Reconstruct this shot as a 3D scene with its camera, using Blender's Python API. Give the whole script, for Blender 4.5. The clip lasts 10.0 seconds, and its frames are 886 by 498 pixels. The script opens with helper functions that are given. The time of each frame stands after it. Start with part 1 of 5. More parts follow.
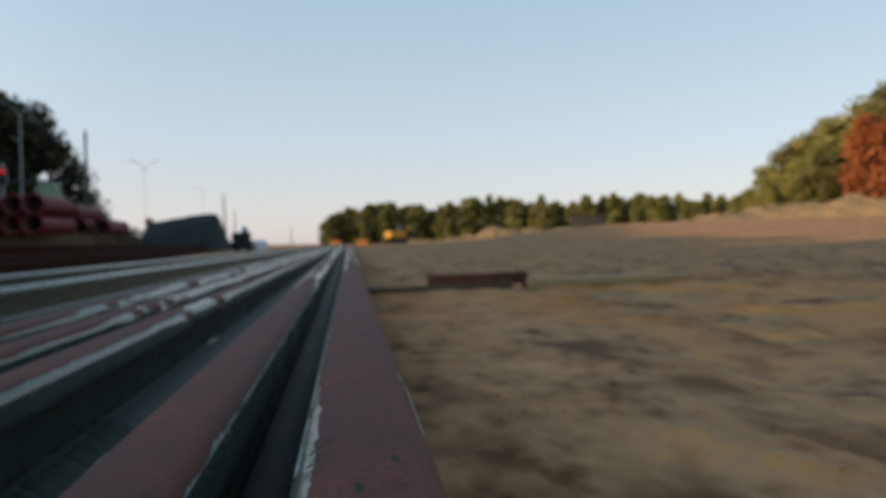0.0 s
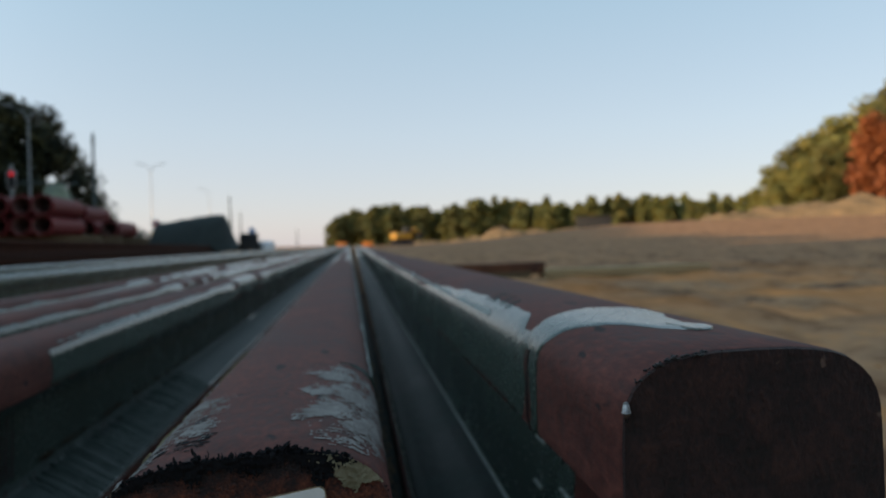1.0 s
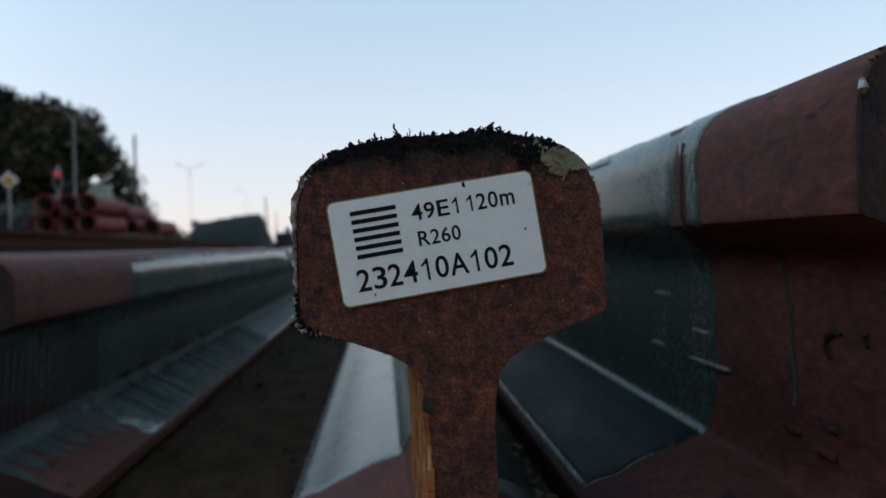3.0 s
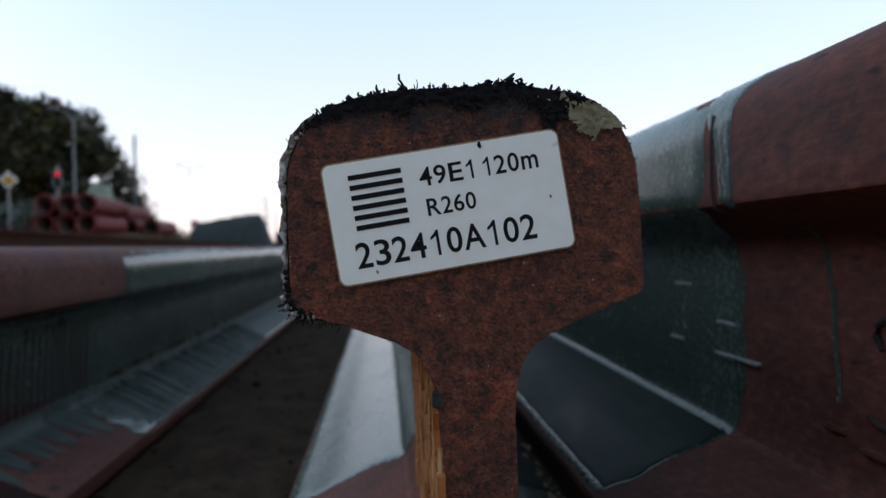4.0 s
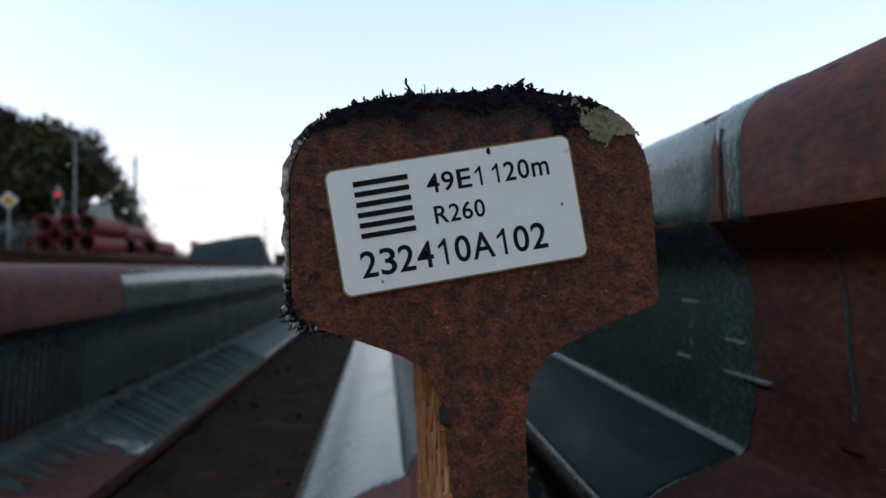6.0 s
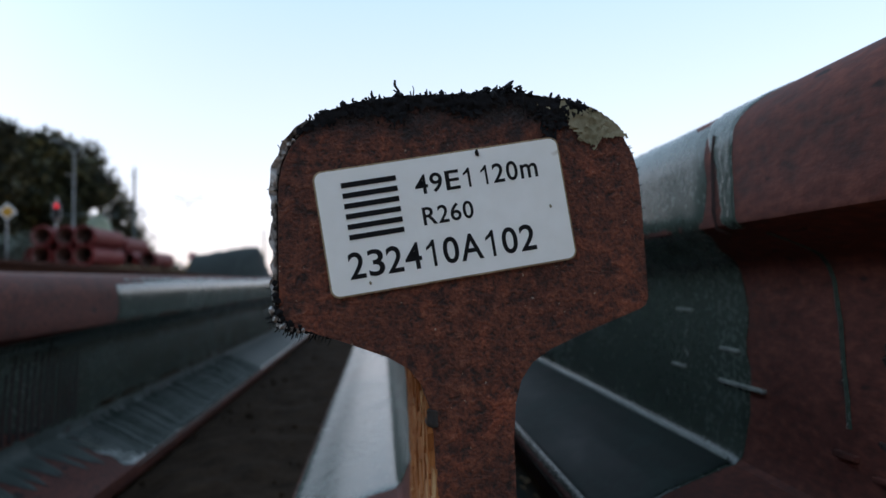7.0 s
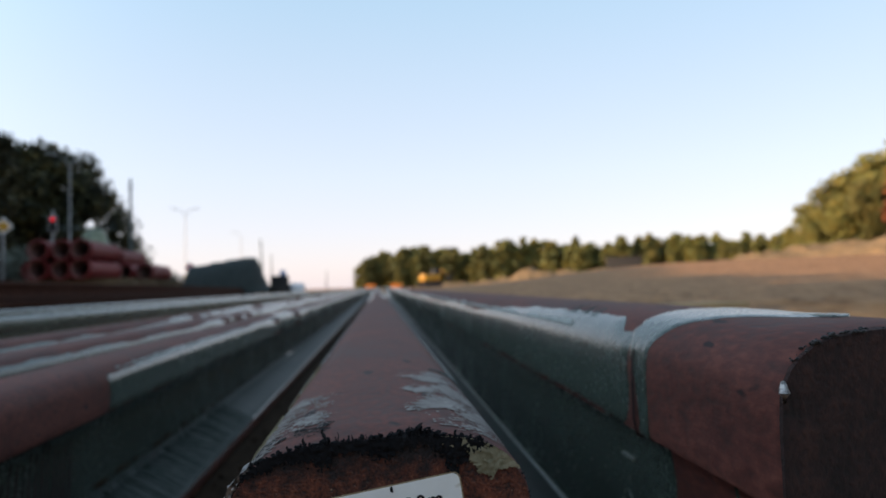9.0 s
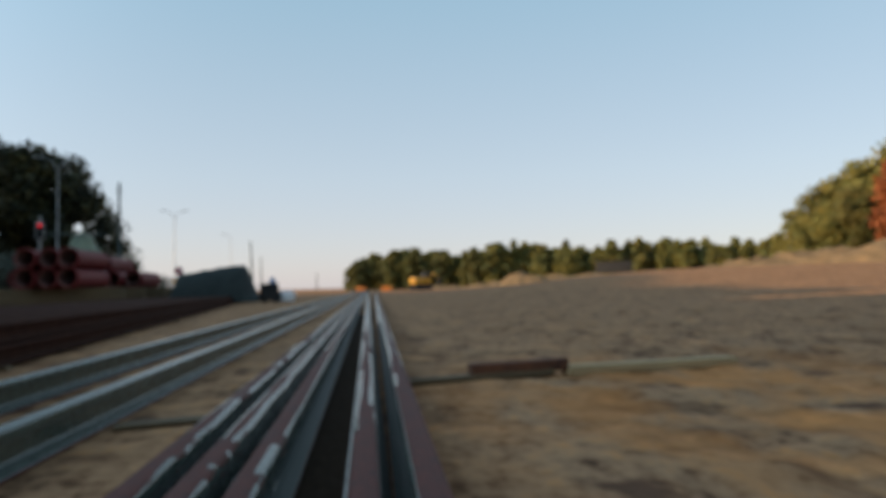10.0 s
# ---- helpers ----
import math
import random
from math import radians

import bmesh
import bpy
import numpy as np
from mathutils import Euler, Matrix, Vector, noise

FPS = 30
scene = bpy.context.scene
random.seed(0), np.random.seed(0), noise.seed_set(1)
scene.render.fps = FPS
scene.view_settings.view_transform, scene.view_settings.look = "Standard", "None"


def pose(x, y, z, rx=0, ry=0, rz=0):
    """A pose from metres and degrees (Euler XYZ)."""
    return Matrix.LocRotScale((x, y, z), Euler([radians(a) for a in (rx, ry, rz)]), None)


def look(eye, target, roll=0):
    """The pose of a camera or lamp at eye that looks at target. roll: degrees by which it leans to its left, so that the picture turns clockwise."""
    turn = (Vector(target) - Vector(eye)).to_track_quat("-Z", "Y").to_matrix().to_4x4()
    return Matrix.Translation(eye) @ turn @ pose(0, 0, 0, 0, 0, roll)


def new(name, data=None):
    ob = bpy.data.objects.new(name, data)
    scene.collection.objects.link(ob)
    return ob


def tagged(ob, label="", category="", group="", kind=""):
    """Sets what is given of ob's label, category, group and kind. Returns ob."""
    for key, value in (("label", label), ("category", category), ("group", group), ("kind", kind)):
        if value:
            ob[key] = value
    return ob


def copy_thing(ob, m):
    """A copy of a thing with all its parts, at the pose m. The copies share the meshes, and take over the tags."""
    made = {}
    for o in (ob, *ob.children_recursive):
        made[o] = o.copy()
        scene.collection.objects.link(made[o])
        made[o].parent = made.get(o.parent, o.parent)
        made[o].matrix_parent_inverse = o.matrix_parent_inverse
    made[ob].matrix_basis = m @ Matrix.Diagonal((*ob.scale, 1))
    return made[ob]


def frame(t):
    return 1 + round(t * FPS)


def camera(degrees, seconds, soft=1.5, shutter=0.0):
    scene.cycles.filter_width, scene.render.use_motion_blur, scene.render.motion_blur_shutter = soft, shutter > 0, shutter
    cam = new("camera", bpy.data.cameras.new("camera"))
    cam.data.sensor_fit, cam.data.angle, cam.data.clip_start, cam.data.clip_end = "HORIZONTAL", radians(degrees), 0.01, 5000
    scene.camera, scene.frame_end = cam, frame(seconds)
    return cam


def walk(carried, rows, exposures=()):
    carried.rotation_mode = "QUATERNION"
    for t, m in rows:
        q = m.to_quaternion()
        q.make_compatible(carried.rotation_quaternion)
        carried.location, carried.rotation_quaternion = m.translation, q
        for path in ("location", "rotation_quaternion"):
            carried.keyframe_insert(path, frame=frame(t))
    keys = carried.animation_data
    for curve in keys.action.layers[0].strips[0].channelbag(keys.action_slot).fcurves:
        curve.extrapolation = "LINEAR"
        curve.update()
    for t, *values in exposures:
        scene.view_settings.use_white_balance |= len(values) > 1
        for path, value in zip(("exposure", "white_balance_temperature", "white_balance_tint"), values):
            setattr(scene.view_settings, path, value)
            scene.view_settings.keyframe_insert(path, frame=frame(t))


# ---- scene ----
cam = camera(67.1, 10.0)
PATH = [
    (0, (0.1108, -0.1402, 0.2587), (0.4038, 1.8381, 0.2360), -1.04),
    (0.3, (0.0940, -0.1339, 0.2450), (0.3985, 1.8427, 0.2303), -1.18),
    (0.5, (0.0633, -0.1542, 0.2308), (0.3694, 1.8222, 0.2158), -1.24),
    (0.7, (0.0478, -0.1533, 0.2169), (0.3450, 1.8244, 0.1985), -1.26),
    (0.9, (0.0313, -0.1530, 0.1997), (0.3196, 1.8261, 0.1819), -1.25),
    (1, (0.0250, -0.1528, 0.1928), (0.3032, 1.8277, 0.1753), -1.25),
    (1.5, (-0.0041, -0.1663, 0.1663), (0.2217, 1.8208, 0.1465), -1.46),
    (2, (-0.0082, -0.1651, 0.1422), (0.1868, 1.8253, 0.1288), -1.23),
    (2.5, (-0.0130, -0.1586, 0.1238), (0.1698, 1.8330, 0.1148), -0.99),
    (3, (-0.0130, -0.1393, 0.1235), (0.1676, 1.8525, 0.1120), -1.03),
    (4.5, (-0.0147, -0.1192, 0.1164), (0.1659, 1.8726, 0.1079), -0.95),
    (5, (-0.0157, -0.1189, 0.1171), (0.1639, 1.8730, 0.1287), -0.89),
    (6.5, (-0.0138, -0.1152, 0.1153), (0.1729, 1.8748, 0.1864), -0.74),
    (7, (-0.0130, -0.1158, 0.1140), (0.1757, 1.8732, 0.2050), -0.67),
    (7.5, (-0.0135, -0.1150, 0.1103), (0.1793, 1.8726, 0.2212), -0.60),
    (8, (-0.0122, -0.1149, 0.1105), (0.1815, 1.8725, 0.2241), -0.59),
    (8.5, (-0.0117, -0.1204, 0.1161), (0.1852, 1.8663, 0.2366), -0.71),
    (9, (0.0021, -0.1434, 0.1782), (0.1986, 1.8440, 0.2871), -1.57),
    (9.1, (0.0019, -0.1439, 0.2000), (0.2005, 1.8430, 0.3126), -1.58),
    (9.2, (0.0026, -0.1445, 0.2337), (0.2014, 1.8424, 0.3471), -1.57),
    (9.3, (0.0034, -0.1421, 0.2675), (0.2094, 1.8439, 0.3827), -1.54),
    (9.4, (0.0024, -0.1450, 0.3080), (0.2141, 1.8404, 0.4225), -1.51),
    (9.5, (0.0054, -0.1510, 0.3505), (0.2220, 1.8340, 0.4643), -1.47),
    (9.6, (0.0080, -0.1481, 0.3811), (0.2281, 1.8363, 0.4989), -1.43),
    (9.8, (0.0102, -0.1493, 0.4532), (0.2345, 1.8349, 0.5673), -1.34),
    (10, (0.0154, -0.1514, 0.5233), (0.2398, 1.8328, 0.6345), -1.27),
]
EXPOSURES = [(t, stops, kelvin, 12 + 10 * min(1, max(0, (stops - 0.7) / 0.5))) for t, stops, kelvin in ((0.0, 0.66, 7450), (1.0, 0.66, 7300), (2.0, 0.7, 7250), (2.6, 0.84, 7350), (3.1, 0.96, 7450), (3.6, 1.18, 7500), (4.5, 1.35, 7600), (8.6, 1.33, 7350), (9.0, 1.08, 7450), (9.4, 0.76, 7350), (10.0, 0.6, 7250))]
walk(cam, [(t, look(eye, target, roll)) for t, eye, target, roll in PATH], EXPOSURES)
cam.data.dof.use_dof, cam.data.dof.focus_distance, cam.data.dof.aperture_fstop = True, 0.122, 22.0

# ---- world and sun ----
SUN_AZ, SUN_EL = -100.0, 16.0
world = bpy.data.worlds.new("sky")
scene.world = world
world.use_nodes = True
wt = world.node_tree
sky = wt.nodes.new("ShaderNodeTexSky")
sky.sky_type, sky.sun_disc = "NISHITA", False
sky.sun_elevation, sky.sun_rotation = radians(SUN_EL), radians(SUN_AZ)
sky.air_density, sky.dust_density, sky.ozone_density = 1.0, 0.6, 2.0
haze = wt.nodes.new("ShaderNodeMix")
haze.data_type = "RGBA"
haze.inputs[0].default_value = 0.78
w_tc, w_sep, w_ramp = wt.nodes.new("ShaderNodeTexCoord"), wt.nodes.new("ShaderNodeSeparateXYZ"), wt.nodes.new("ShaderNodeValToRGB")
wt.links.new(w_tc.outputs["Generated"], w_sep.inputs[0])
wt.links.new(w_sep.outputs[2], w_ramp.inputs[0])
for k, (at, tone) in enumerate(((0.0, (2.62, 2.66, 3.2)), (0.4, (1.5, 2.5, 3.38)), (0.16, (2.24, 2.8, 3.48)), (0.62, (1.05, 1.75, 2.42)), (1.0, (0.75, 1.25, 1.8)))):
    el = w_ramp.color_ramp.elements[k] if k < 2 else w_ramp.color_ramp.elements.new(at)
    el.position, el.color = at, (*tone, 1)
# broad evening glow round the low sun
w_dot, w_pos, w_pow, w_gain, w_mul = (wt.nodes.new("ShaderNodeVectorMath"), wt.nodes.new("ShaderNodeMath"), wt.nodes.new("ShaderNodeMath"), wt.nodes.new("ShaderNodeMath"), wt.nodes.new("ShaderNodeVectorMath"))
w_dot.operation, w_pos.operation, w_pow.operation, w_gain.operation, w_mul.operation = "DOT_PRODUCT", "MAXIMUM", "POWER", "MULTIPLY_ADD", "SCALE"
w_dot.inputs[1].default_value = (math.sin(radians(SUN_AZ)) * 0.94, math.cos(radians(SUN_AZ)) * 0.94, 0.34)
w_pos.inputs[1].default_value, w_pow.inputs[1].default_value, w_gain.inputs[1].default_value, w_gain.inputs[2].default_value = 0.0, 3.0, 2.7, 1.0
wt.links.new(w_tc.outputs["Generated"], w_dot.inputs[0])
wt.links.new(w_dot.outputs["Value"], w_pos.inputs[0])
wt.links.new(w_pos.outputs[0], w_pow.inputs[0])
wt.links.new(w_pow.outputs[0], w_gain.inputs[0])
wt.links.new(w_ramp.outputs[0], w_mul.inputs[0])
wt.links.new(w_gain.outputs[0], w_mul.inputs["Scale"])
wt.links.new(w_mul.outputs[0], haze.inputs[7])
wt.links.new(sky.outputs[0], haze.inputs[6])
wt.links.new(haze.outputs[2], wt.nodes["Background"].inputs[0])
wt.nodes["Background"].inputs[1].default_value = 0.15
sun = new("sun", bpy.data.lights.new("sun", "SUN"))
sun.data.energy, sun.data.angle, sun.data.color = 3.4, radians(0.6), (1.0, 0.74, 0.46)
sd = Vector((math.sin(radians(SUN_AZ)) * math.cos(radians(SUN_EL)), math.cos(radians(SUN_AZ)) * math.cos(radians(SUN_EL)), math.sin(radians(SUN_EL))))
sun.matrix_world = look(sd * 50, (0, 0, 0))


# ---- materials ----
def mat(name, stops, scale=20.0, fine=160.0, rough=0.6, metal=0.0, bump=0.2, bump_d=0.001, spread=(0.35, 0.65), mixf=0.4, stretch=(1, 1, 1), specks=None, vary=0.0, rough2=None, coat=0.0, speck_soft=0.04):
    """Two scales of noise through a ramp of colours, fine relief, optional specks of a third colour."""
    m = bpy.data.materials.new(name)
    m.use_nodes = True
    n, l = m.node_tree.nodes, m.node_tree.links
    b = n["Principled BSDF"]
    tc = n.new("ShaderNodeTexCoord")
    mp = n.new("ShaderNodeMapping")
    mp.inputs["Scale"].default_value = stretch
    l.new(tc.outputs["Object"], mp.inputs[0])
    a = n.new("ShaderNodeTexNoise")
    a.inputs["Scale"].default_value, a.inputs["Detail"].default_value, a.inputs["Roughness"].default_value = scale, 6, 0.6
    f = n.new("ShaderNodeTexNoise")
    f.inputs["Scale"].default_value, f.inputs["Detail"].default_value = fine, 5
    l.new(mp.outputs[0], a.inputs[0]), l.new(mp.outputs[0], f.inputs[0])
    mix = n.new("ShaderNodeMix")
    mix.inputs[0].default_value = mixf
    l.new(a.outputs[0], mix.inputs[2]), l.new(f.outputs[0], mix.inputs[3])
    r = n.new("ShaderNodeValToRGB")
    els = r.color_ramp.elements
    lo, hi = spread
    for i, c in enumerate(stops):
        p = lo + (hi - lo) * i / max(1, len(stops) - 1)
        e = els[i] if i < 2 else els.new(p)
        e.position, e.color = p, (*c, 1)
    l.new(mix.outputs[0], r.inputs[0])
    col = r.outputs[0]
    if specks:
        c2, sc, thr = specks
        s = n.new("ShaderNodeTexNoise")
        s.inputs["Scale"].default_value, s.inputs["Detail"].default_value = sc, 2
        l.new(mp.outputs[0], s.inputs[0])
        sr = n.new("ShaderNodeValToRGB")
        sr.color_ramp.elements[0].position, sr.color_ramp.elements[1].position = thr, thr + speck_soft
        l.new(s.outputs[0], sr.inputs[0])
        mx = n.new("ShaderNodeMix")
        mx.data_type = "RGBA"
        l.new(sr.outputs[0], mx.inputs[0]), l.new(col, mx.inputs[6])
        mx.inputs[7].default_value = (*c2, 1)
        col = mx.outputs[2]
    if vary:
        oi = n.new("ShaderNodeObjectInfo")
        hs = n.new("ShaderNodeHueSaturation")
        mr = n.new("ShaderNodeMapRange")
        mr.inputs[3].default_value, mr.inputs[4].default_value = 1 - vary, 1 + vary
        l.new(oi.outputs["Random"], mr.inputs[0]), l.new(mr.outputs[0], hs.inputs["Value"]), l.new(col, hs.inputs["Color"])
        col = hs.outputs[0]
    l.new(col, b.inputs["Base Color"])
    if rough2 is None:
        b.inputs["Roughness"].default_value = rough
    else:
        mr = n.new("ShaderNodeMapRange")
        mr.inputs[1].default_value, mr.inputs[2].default_value = 0.3, 0.7
        mr.inputs[3].default_value, mr.inputs[4].default_value = rough, rough2
        l.new(mix.outputs[0], mr.inputs[0]), l.new(mr.outputs[0], b.inputs["Roughness"])
    b.inputs["Metallic"].default_value = metal
    b.inputs["Coat Weight"].default_value = coat
    if bump:
        bp = n.new("ShaderNodeBump")
        bp.inputs["Strength"].default_value, bp.inputs["Distance"].default_value = bump, bump_d
        l.new(mix.outputs[0], bp.inputs["Height"]), l.new(bp.outputs[0], b.inputs["Normal"])
    return m


def stain_cut(m):
    """Scorch marks along the top of a sawn face, broken by noise."""
    n, l = m.node_tree.nodes, m.node_tree.links
    base = n["Principled BSDF"].inputs["Base Color"]
    src = base.links[0].from_socket
    tc, sp = n.new("ShaderNodeTexCoord"), n.new("ShaderNodeSeparateXYZ")
    ns = n.new("ShaderNodeTexNoise")
    ns.inputs["Scale"].default_value, ns.inputs["Detail"].default_value, ns.inputs["Roughness"].default_value = 170, 7, 0.72
    l.new(tc.outputs["Object"], sp.inputs[0]), l.new(tc.outputs["Object"], ns.inputs[0])
    ma = n.new("ShaderNodeMath")
    ma.operation, ma.inputs[1].default_value = "MULTIPLY_ADD", 0.026
    l.new(ns.outputs[0], ma.inputs[0]), l.new(sp.outputs[2], ma.inputs[2])
    mr = n.new("ShaderNodeMapRange")
    mr.inputs[1].default_value, mr.inputs[2].default_value, mr.inputs[3].default_value, mr.inputs[4].default_value = 0.1508, 0.1572, 0.0, 0.94
    l.new(ma.outputs[0], mr.inputs[0])
    mx = n.new("ShaderNodeMix")
    mx.data_type = "RGBA"
    mx.inputs[7].default_value = (0.008, 0.006, 0.007, 1)
    l.new(mr.outputs[0], mx.inputs[0]), l.new(src, mx.inputs[6]), l.new(mx.outputs[2], base)


def blotch(m, tint, scale, lo, hi):
    """Broad stains over a surface: its colour multiplied by a tint where a coarse noise is high."""
    n, l = m.node_tree.nodes, m.node_tree.links
    base = n["Principled BSDF"].inputs["Base Color"]
    src = base.links[0].from_socket
    tc, ns, mr, mx = n.new("ShaderNodeTexCoord"), n.new("ShaderNodeTexNoise"), n.new("ShaderNodeMapRange"), n.new("ShaderNodeMix")
    ns.inputs["Scale"].default_value, ns.inputs["Detail"].default_value, ns.inputs["Roughness"].default_value = scale, 5, 0.65
    mr.inputs[1].default_value, mr.inputs[2].default_value = lo, hi
    mx.data_type, mx.blend_type = "RGBA", "MULTIPLY"
    mx.inputs[7].default_value = (*tint, 1)
    l.new(tc.outputs["Object"], ns.inputs[0]), l.new(ns.outputs[0], mr.inputs[0]), l.new(mr.outputs[0], mx.inputs[0])
    l.new(src, mx.inputs[6]), l.new(mx.outputs[2], base)


M_HEAD = mat("rolled_steel_rust", [(0.031, 0.010, 0.007), (0.104, 0.028, 0.020), (0.200, 0.062, 0.044)], 30, 420, 0.62, 0, 0.8, 0.0006, (0.30, 0.70), mixf=0.55, rough2=0.85, specks=((0.022, 0.011, 0.010), 130, 0.68), stretch=(1, 0.45, 1))
blotch(M_HEAD, (0.72, 0.70, 0.72), 55, 0.52, 0.68)
M_HEAD.node_tree.nodes["Principled BSDF"].inputs["Specular IOR Level"].default_value = 0.33
M_END = mat("sawn_rust", [(0.016, 0.006, 0.004), (0.094, 0.023, 0.011), (0.155, 0.038, 0.017), (0.220, 0.072, 0.040)], 380, 1600, 0.8, 0, 1.0, 0.0014, (0.36, 0.66), mixf=0.5, specks=((0.36, 0.25, 0.19), 1100, 0.74))
blotch(M_END, (0.38, 0.36, 0.36), 300, 0.55, 0.64)
blotch(M_END, (0.62, 0.60, 0.60), 110, 0.50, 0.68)
blotch(M_END, (1.6, 1.35, 1.2), 95, 0.54, 0.70)
stain_cut(M_END)
M_WEBRUST = mat("dark_mill_rust", [(0.012, 0.004, 0.004), (0.036, 0.012, 0.010)], 40, 300, 0.75, 0, 0.4, 0.0005)
M_ENDDARK = mat("dark_sawn_rust", [(0.011, 0.005, 0.004), (0.027, 0.010, 0.008), (0.054, 0.019, 0.013)], 140, 800, 0.85, 0, 1.0, 0.0016, (0.38, 0.64), stretch=(1, 1, 0.7), specks=((0.13, 0.075, 0.055), 260, 0.71))
M_PAINT = mat("grey_green_coating", [(0.036, 0.050, 0.040), (0.049, 0.067, 0.055), (0.066, 0.088, 0.075)], 14, 420, 0.17, 0, 0.32, 0.0006, mixf=0.6, rough2=0.32)
M_PAINT.node_tree.nodes["Principled BSDF"].inputs["IOR"].default_value = 1.6
M_DULL = mat("thin_dull_coating", [(0.026, 0.038, 0.034), (0.050, 0.070, 0.062)], 30, 300, 0.5, 0, 0.3, 0.0005, rough2=0.7)
M_DULL.node_tree.nodes["Principled BSDF"].inputs["Specular IOR Level"].default_value = 0.34
M_GREASE = mat("black_burnt_grease", [(0.003, 0.003, 0.004), (0.012, 0.011, 0.012)], 120, 700, 0.9, 0, 1.0, 0.0012)
M_GREASE.node_tree.nodes["Principled BSDF"].inputs["Specular IOR Level"].default_value = 0.2
# darkened coating colour that paints the shade on the rail feet
M_FOOTSHADE = mat("dark_foot_shade", [(0.005, 0.010, 0.009), (0.012, 0.022, 0.019), (0.030, 0.050, 0.044)], 26, 200, 0.45, 0, 0.3, 0.0005, rough2=0.65)
M_FOOTSHADE.node_tree.nodes["Principled BSDF"].inputs["Specular IOR Level"].default_value = 0.16
M_BEIGE = mat("dried_clay", [(0.16, 0.14, 0.08), (0.30, 0.26, 0.17)], 150, 800, 0.85, 0, 0.7, 0.0008)
M_BURR = mat("sheared_bright_steel", [(0.05, 0.045, 0.04), (0.34, 0.32, 0.31), (0.55, 0.53, 0.51)], 260, 1100, 0.4, 0.7, 1.0, 0.0008, (0.40, 0.62))
M_FLAKE = mat("flaking_orange_rust", [(0.11, 0.028, 0.010), (0.40, 0.13, 0.03), (0.30, 0.09, 0.022), (0.58, 0.37, 0.18)], 230, 900, 0.85, 0, 1.0, 0.0015, stretch=(1, 1, 0.14))
M_LABEL = mat("white_vinyl", [(0.85, 0.83, 0.78), (0.91, 0.895, 0.86)], 60, 300, 0.4, 0, 0.05, 0.0002, specks=((0.42, 0.34, 0.22), 130, 0.74))
M_INK = mat("black_print", [(0.006, 0.006, 0.007), (0.012, 0.012, 0.013)], 200, 900, 0.7, 0, 0)
M_INK.node_tree.nodes["Principled BSDF"].inputs["Specular IOR Level"].default_value = 0.15
M_SAND = mat("dry_sand", [(0.13, 0.09, 0.055), (0.27, 0.20, 0.13)], 300, 1500, 0.95, 0, 0.6, 0.0006)
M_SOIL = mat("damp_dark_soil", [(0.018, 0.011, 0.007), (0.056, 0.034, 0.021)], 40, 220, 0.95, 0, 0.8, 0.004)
M_GROUND = mat("sandy_site_ground", [(0.096, 0.047, 0.025), (0.278, 0.150, 0.083), (0.395, 0.222, 0.122), (0.49, 0.230, 0.095)], 2.8, 14, 0.95, 0, 1.0, 0.02, (0.37, 0.63), mixf=0.45, stretch=(1.2, 0.8, 1), specks=((0.130, 0.066, 0.040), 3.6, 0.565), speck_soft=0.14)
gn, gl = M_GROUND.node_tree.nodes, M_GROUND.node_tree.links
g_base = gn["Principled BSDF"].inputs["Base Color"]
g_from = g_base.links[0].from_socket
g_noise = gn.new("ShaderNodeTexNoise")
g_noise.inputs["Scale"].default_value, g_noise.inputs["Detail"].default_value, g_noise.inputs["Distortion"].default_value = 0.9, 6, 0.5
g_map = gn.new("ShaderNodeMapping")
g_map.inputs["Scale"].default_value, g_map.inputs["Location"].default_value = (2.0, 1.3, 1), (3.1, 0.4, 0)
g_tc = gn.new("ShaderNodeTexCoord")
gl.new(g_tc.outputs["Object"], g_map.inputs[0]), gl.new(g_map.outputs[0], g_noise.inputs[0])
g_ramp = gn.new("ShaderNodeValToRGB")
g_ramp.color_ramp.elements[0].position, g_ramp.color_ramp.elements[1].position = 0.38, 0.56
gl.new(g_noise.outputs[0], g_ramp.inputs[0])
g_dist = gn.new("ShaderNodeVectorMath")
g_dist.operation, g_dist.inputs[1].default_value = "DISTANCE", (1.9, 3.0, 0)
gl.new(g_tc.outputs["Object"], g_dist.inputs[0])
g_near = gn.new("ShaderNodeMapRange")
g_near.inputs[1].default_value, g_near.inputs[2].default_value, g_near.inputs[3].default_value, g_near.inputs[4].default_value = 0.5, 2.1, 1.0, 0.10
gl.new(g_dist.outputs["Value"], g_near.inputs[0])
g_mul = gn.new("ShaderNodeMath")
g_mul.operation = "MULTIPLY"
gl.new(g_ramp.outputs[0], g_mul.inputs[0]), gl.new(g_near.outputs[0], g_mul.inputs[1])
g_mix = gn.new("ShaderNodeMix")
g_mix.data_type = "RGBA"
g_mix.inputs[7].default_value = (0.52, 0.215, 0.075, 1)
gl.new(g_mul.outputs[0], g_mix.inputs[0]), gl.new(g_from, g_mix.inputs[6]), gl.new(g_mix.outputs[2], g_base)
blotch(M_GROUND, (0.55, 0.51, 0.48), 1.1, 0.50, 0.68)
blotch(M_GROUND, (1.45, 1.40, 1.35), 2.3, 0.54, 0.68)
blotch(M_GROUND, (0.74, 0.71, 0.68), 7.0, 0.56, 0.70)
M_MOUND = mat("heaped_earth", [(0.10, 0.07, 0.042), (0.20, 0.138, 0.08), (0.28, 0.175, 0.09)], 0.8, 6, 0.95, 0, 0.8, 0.05)
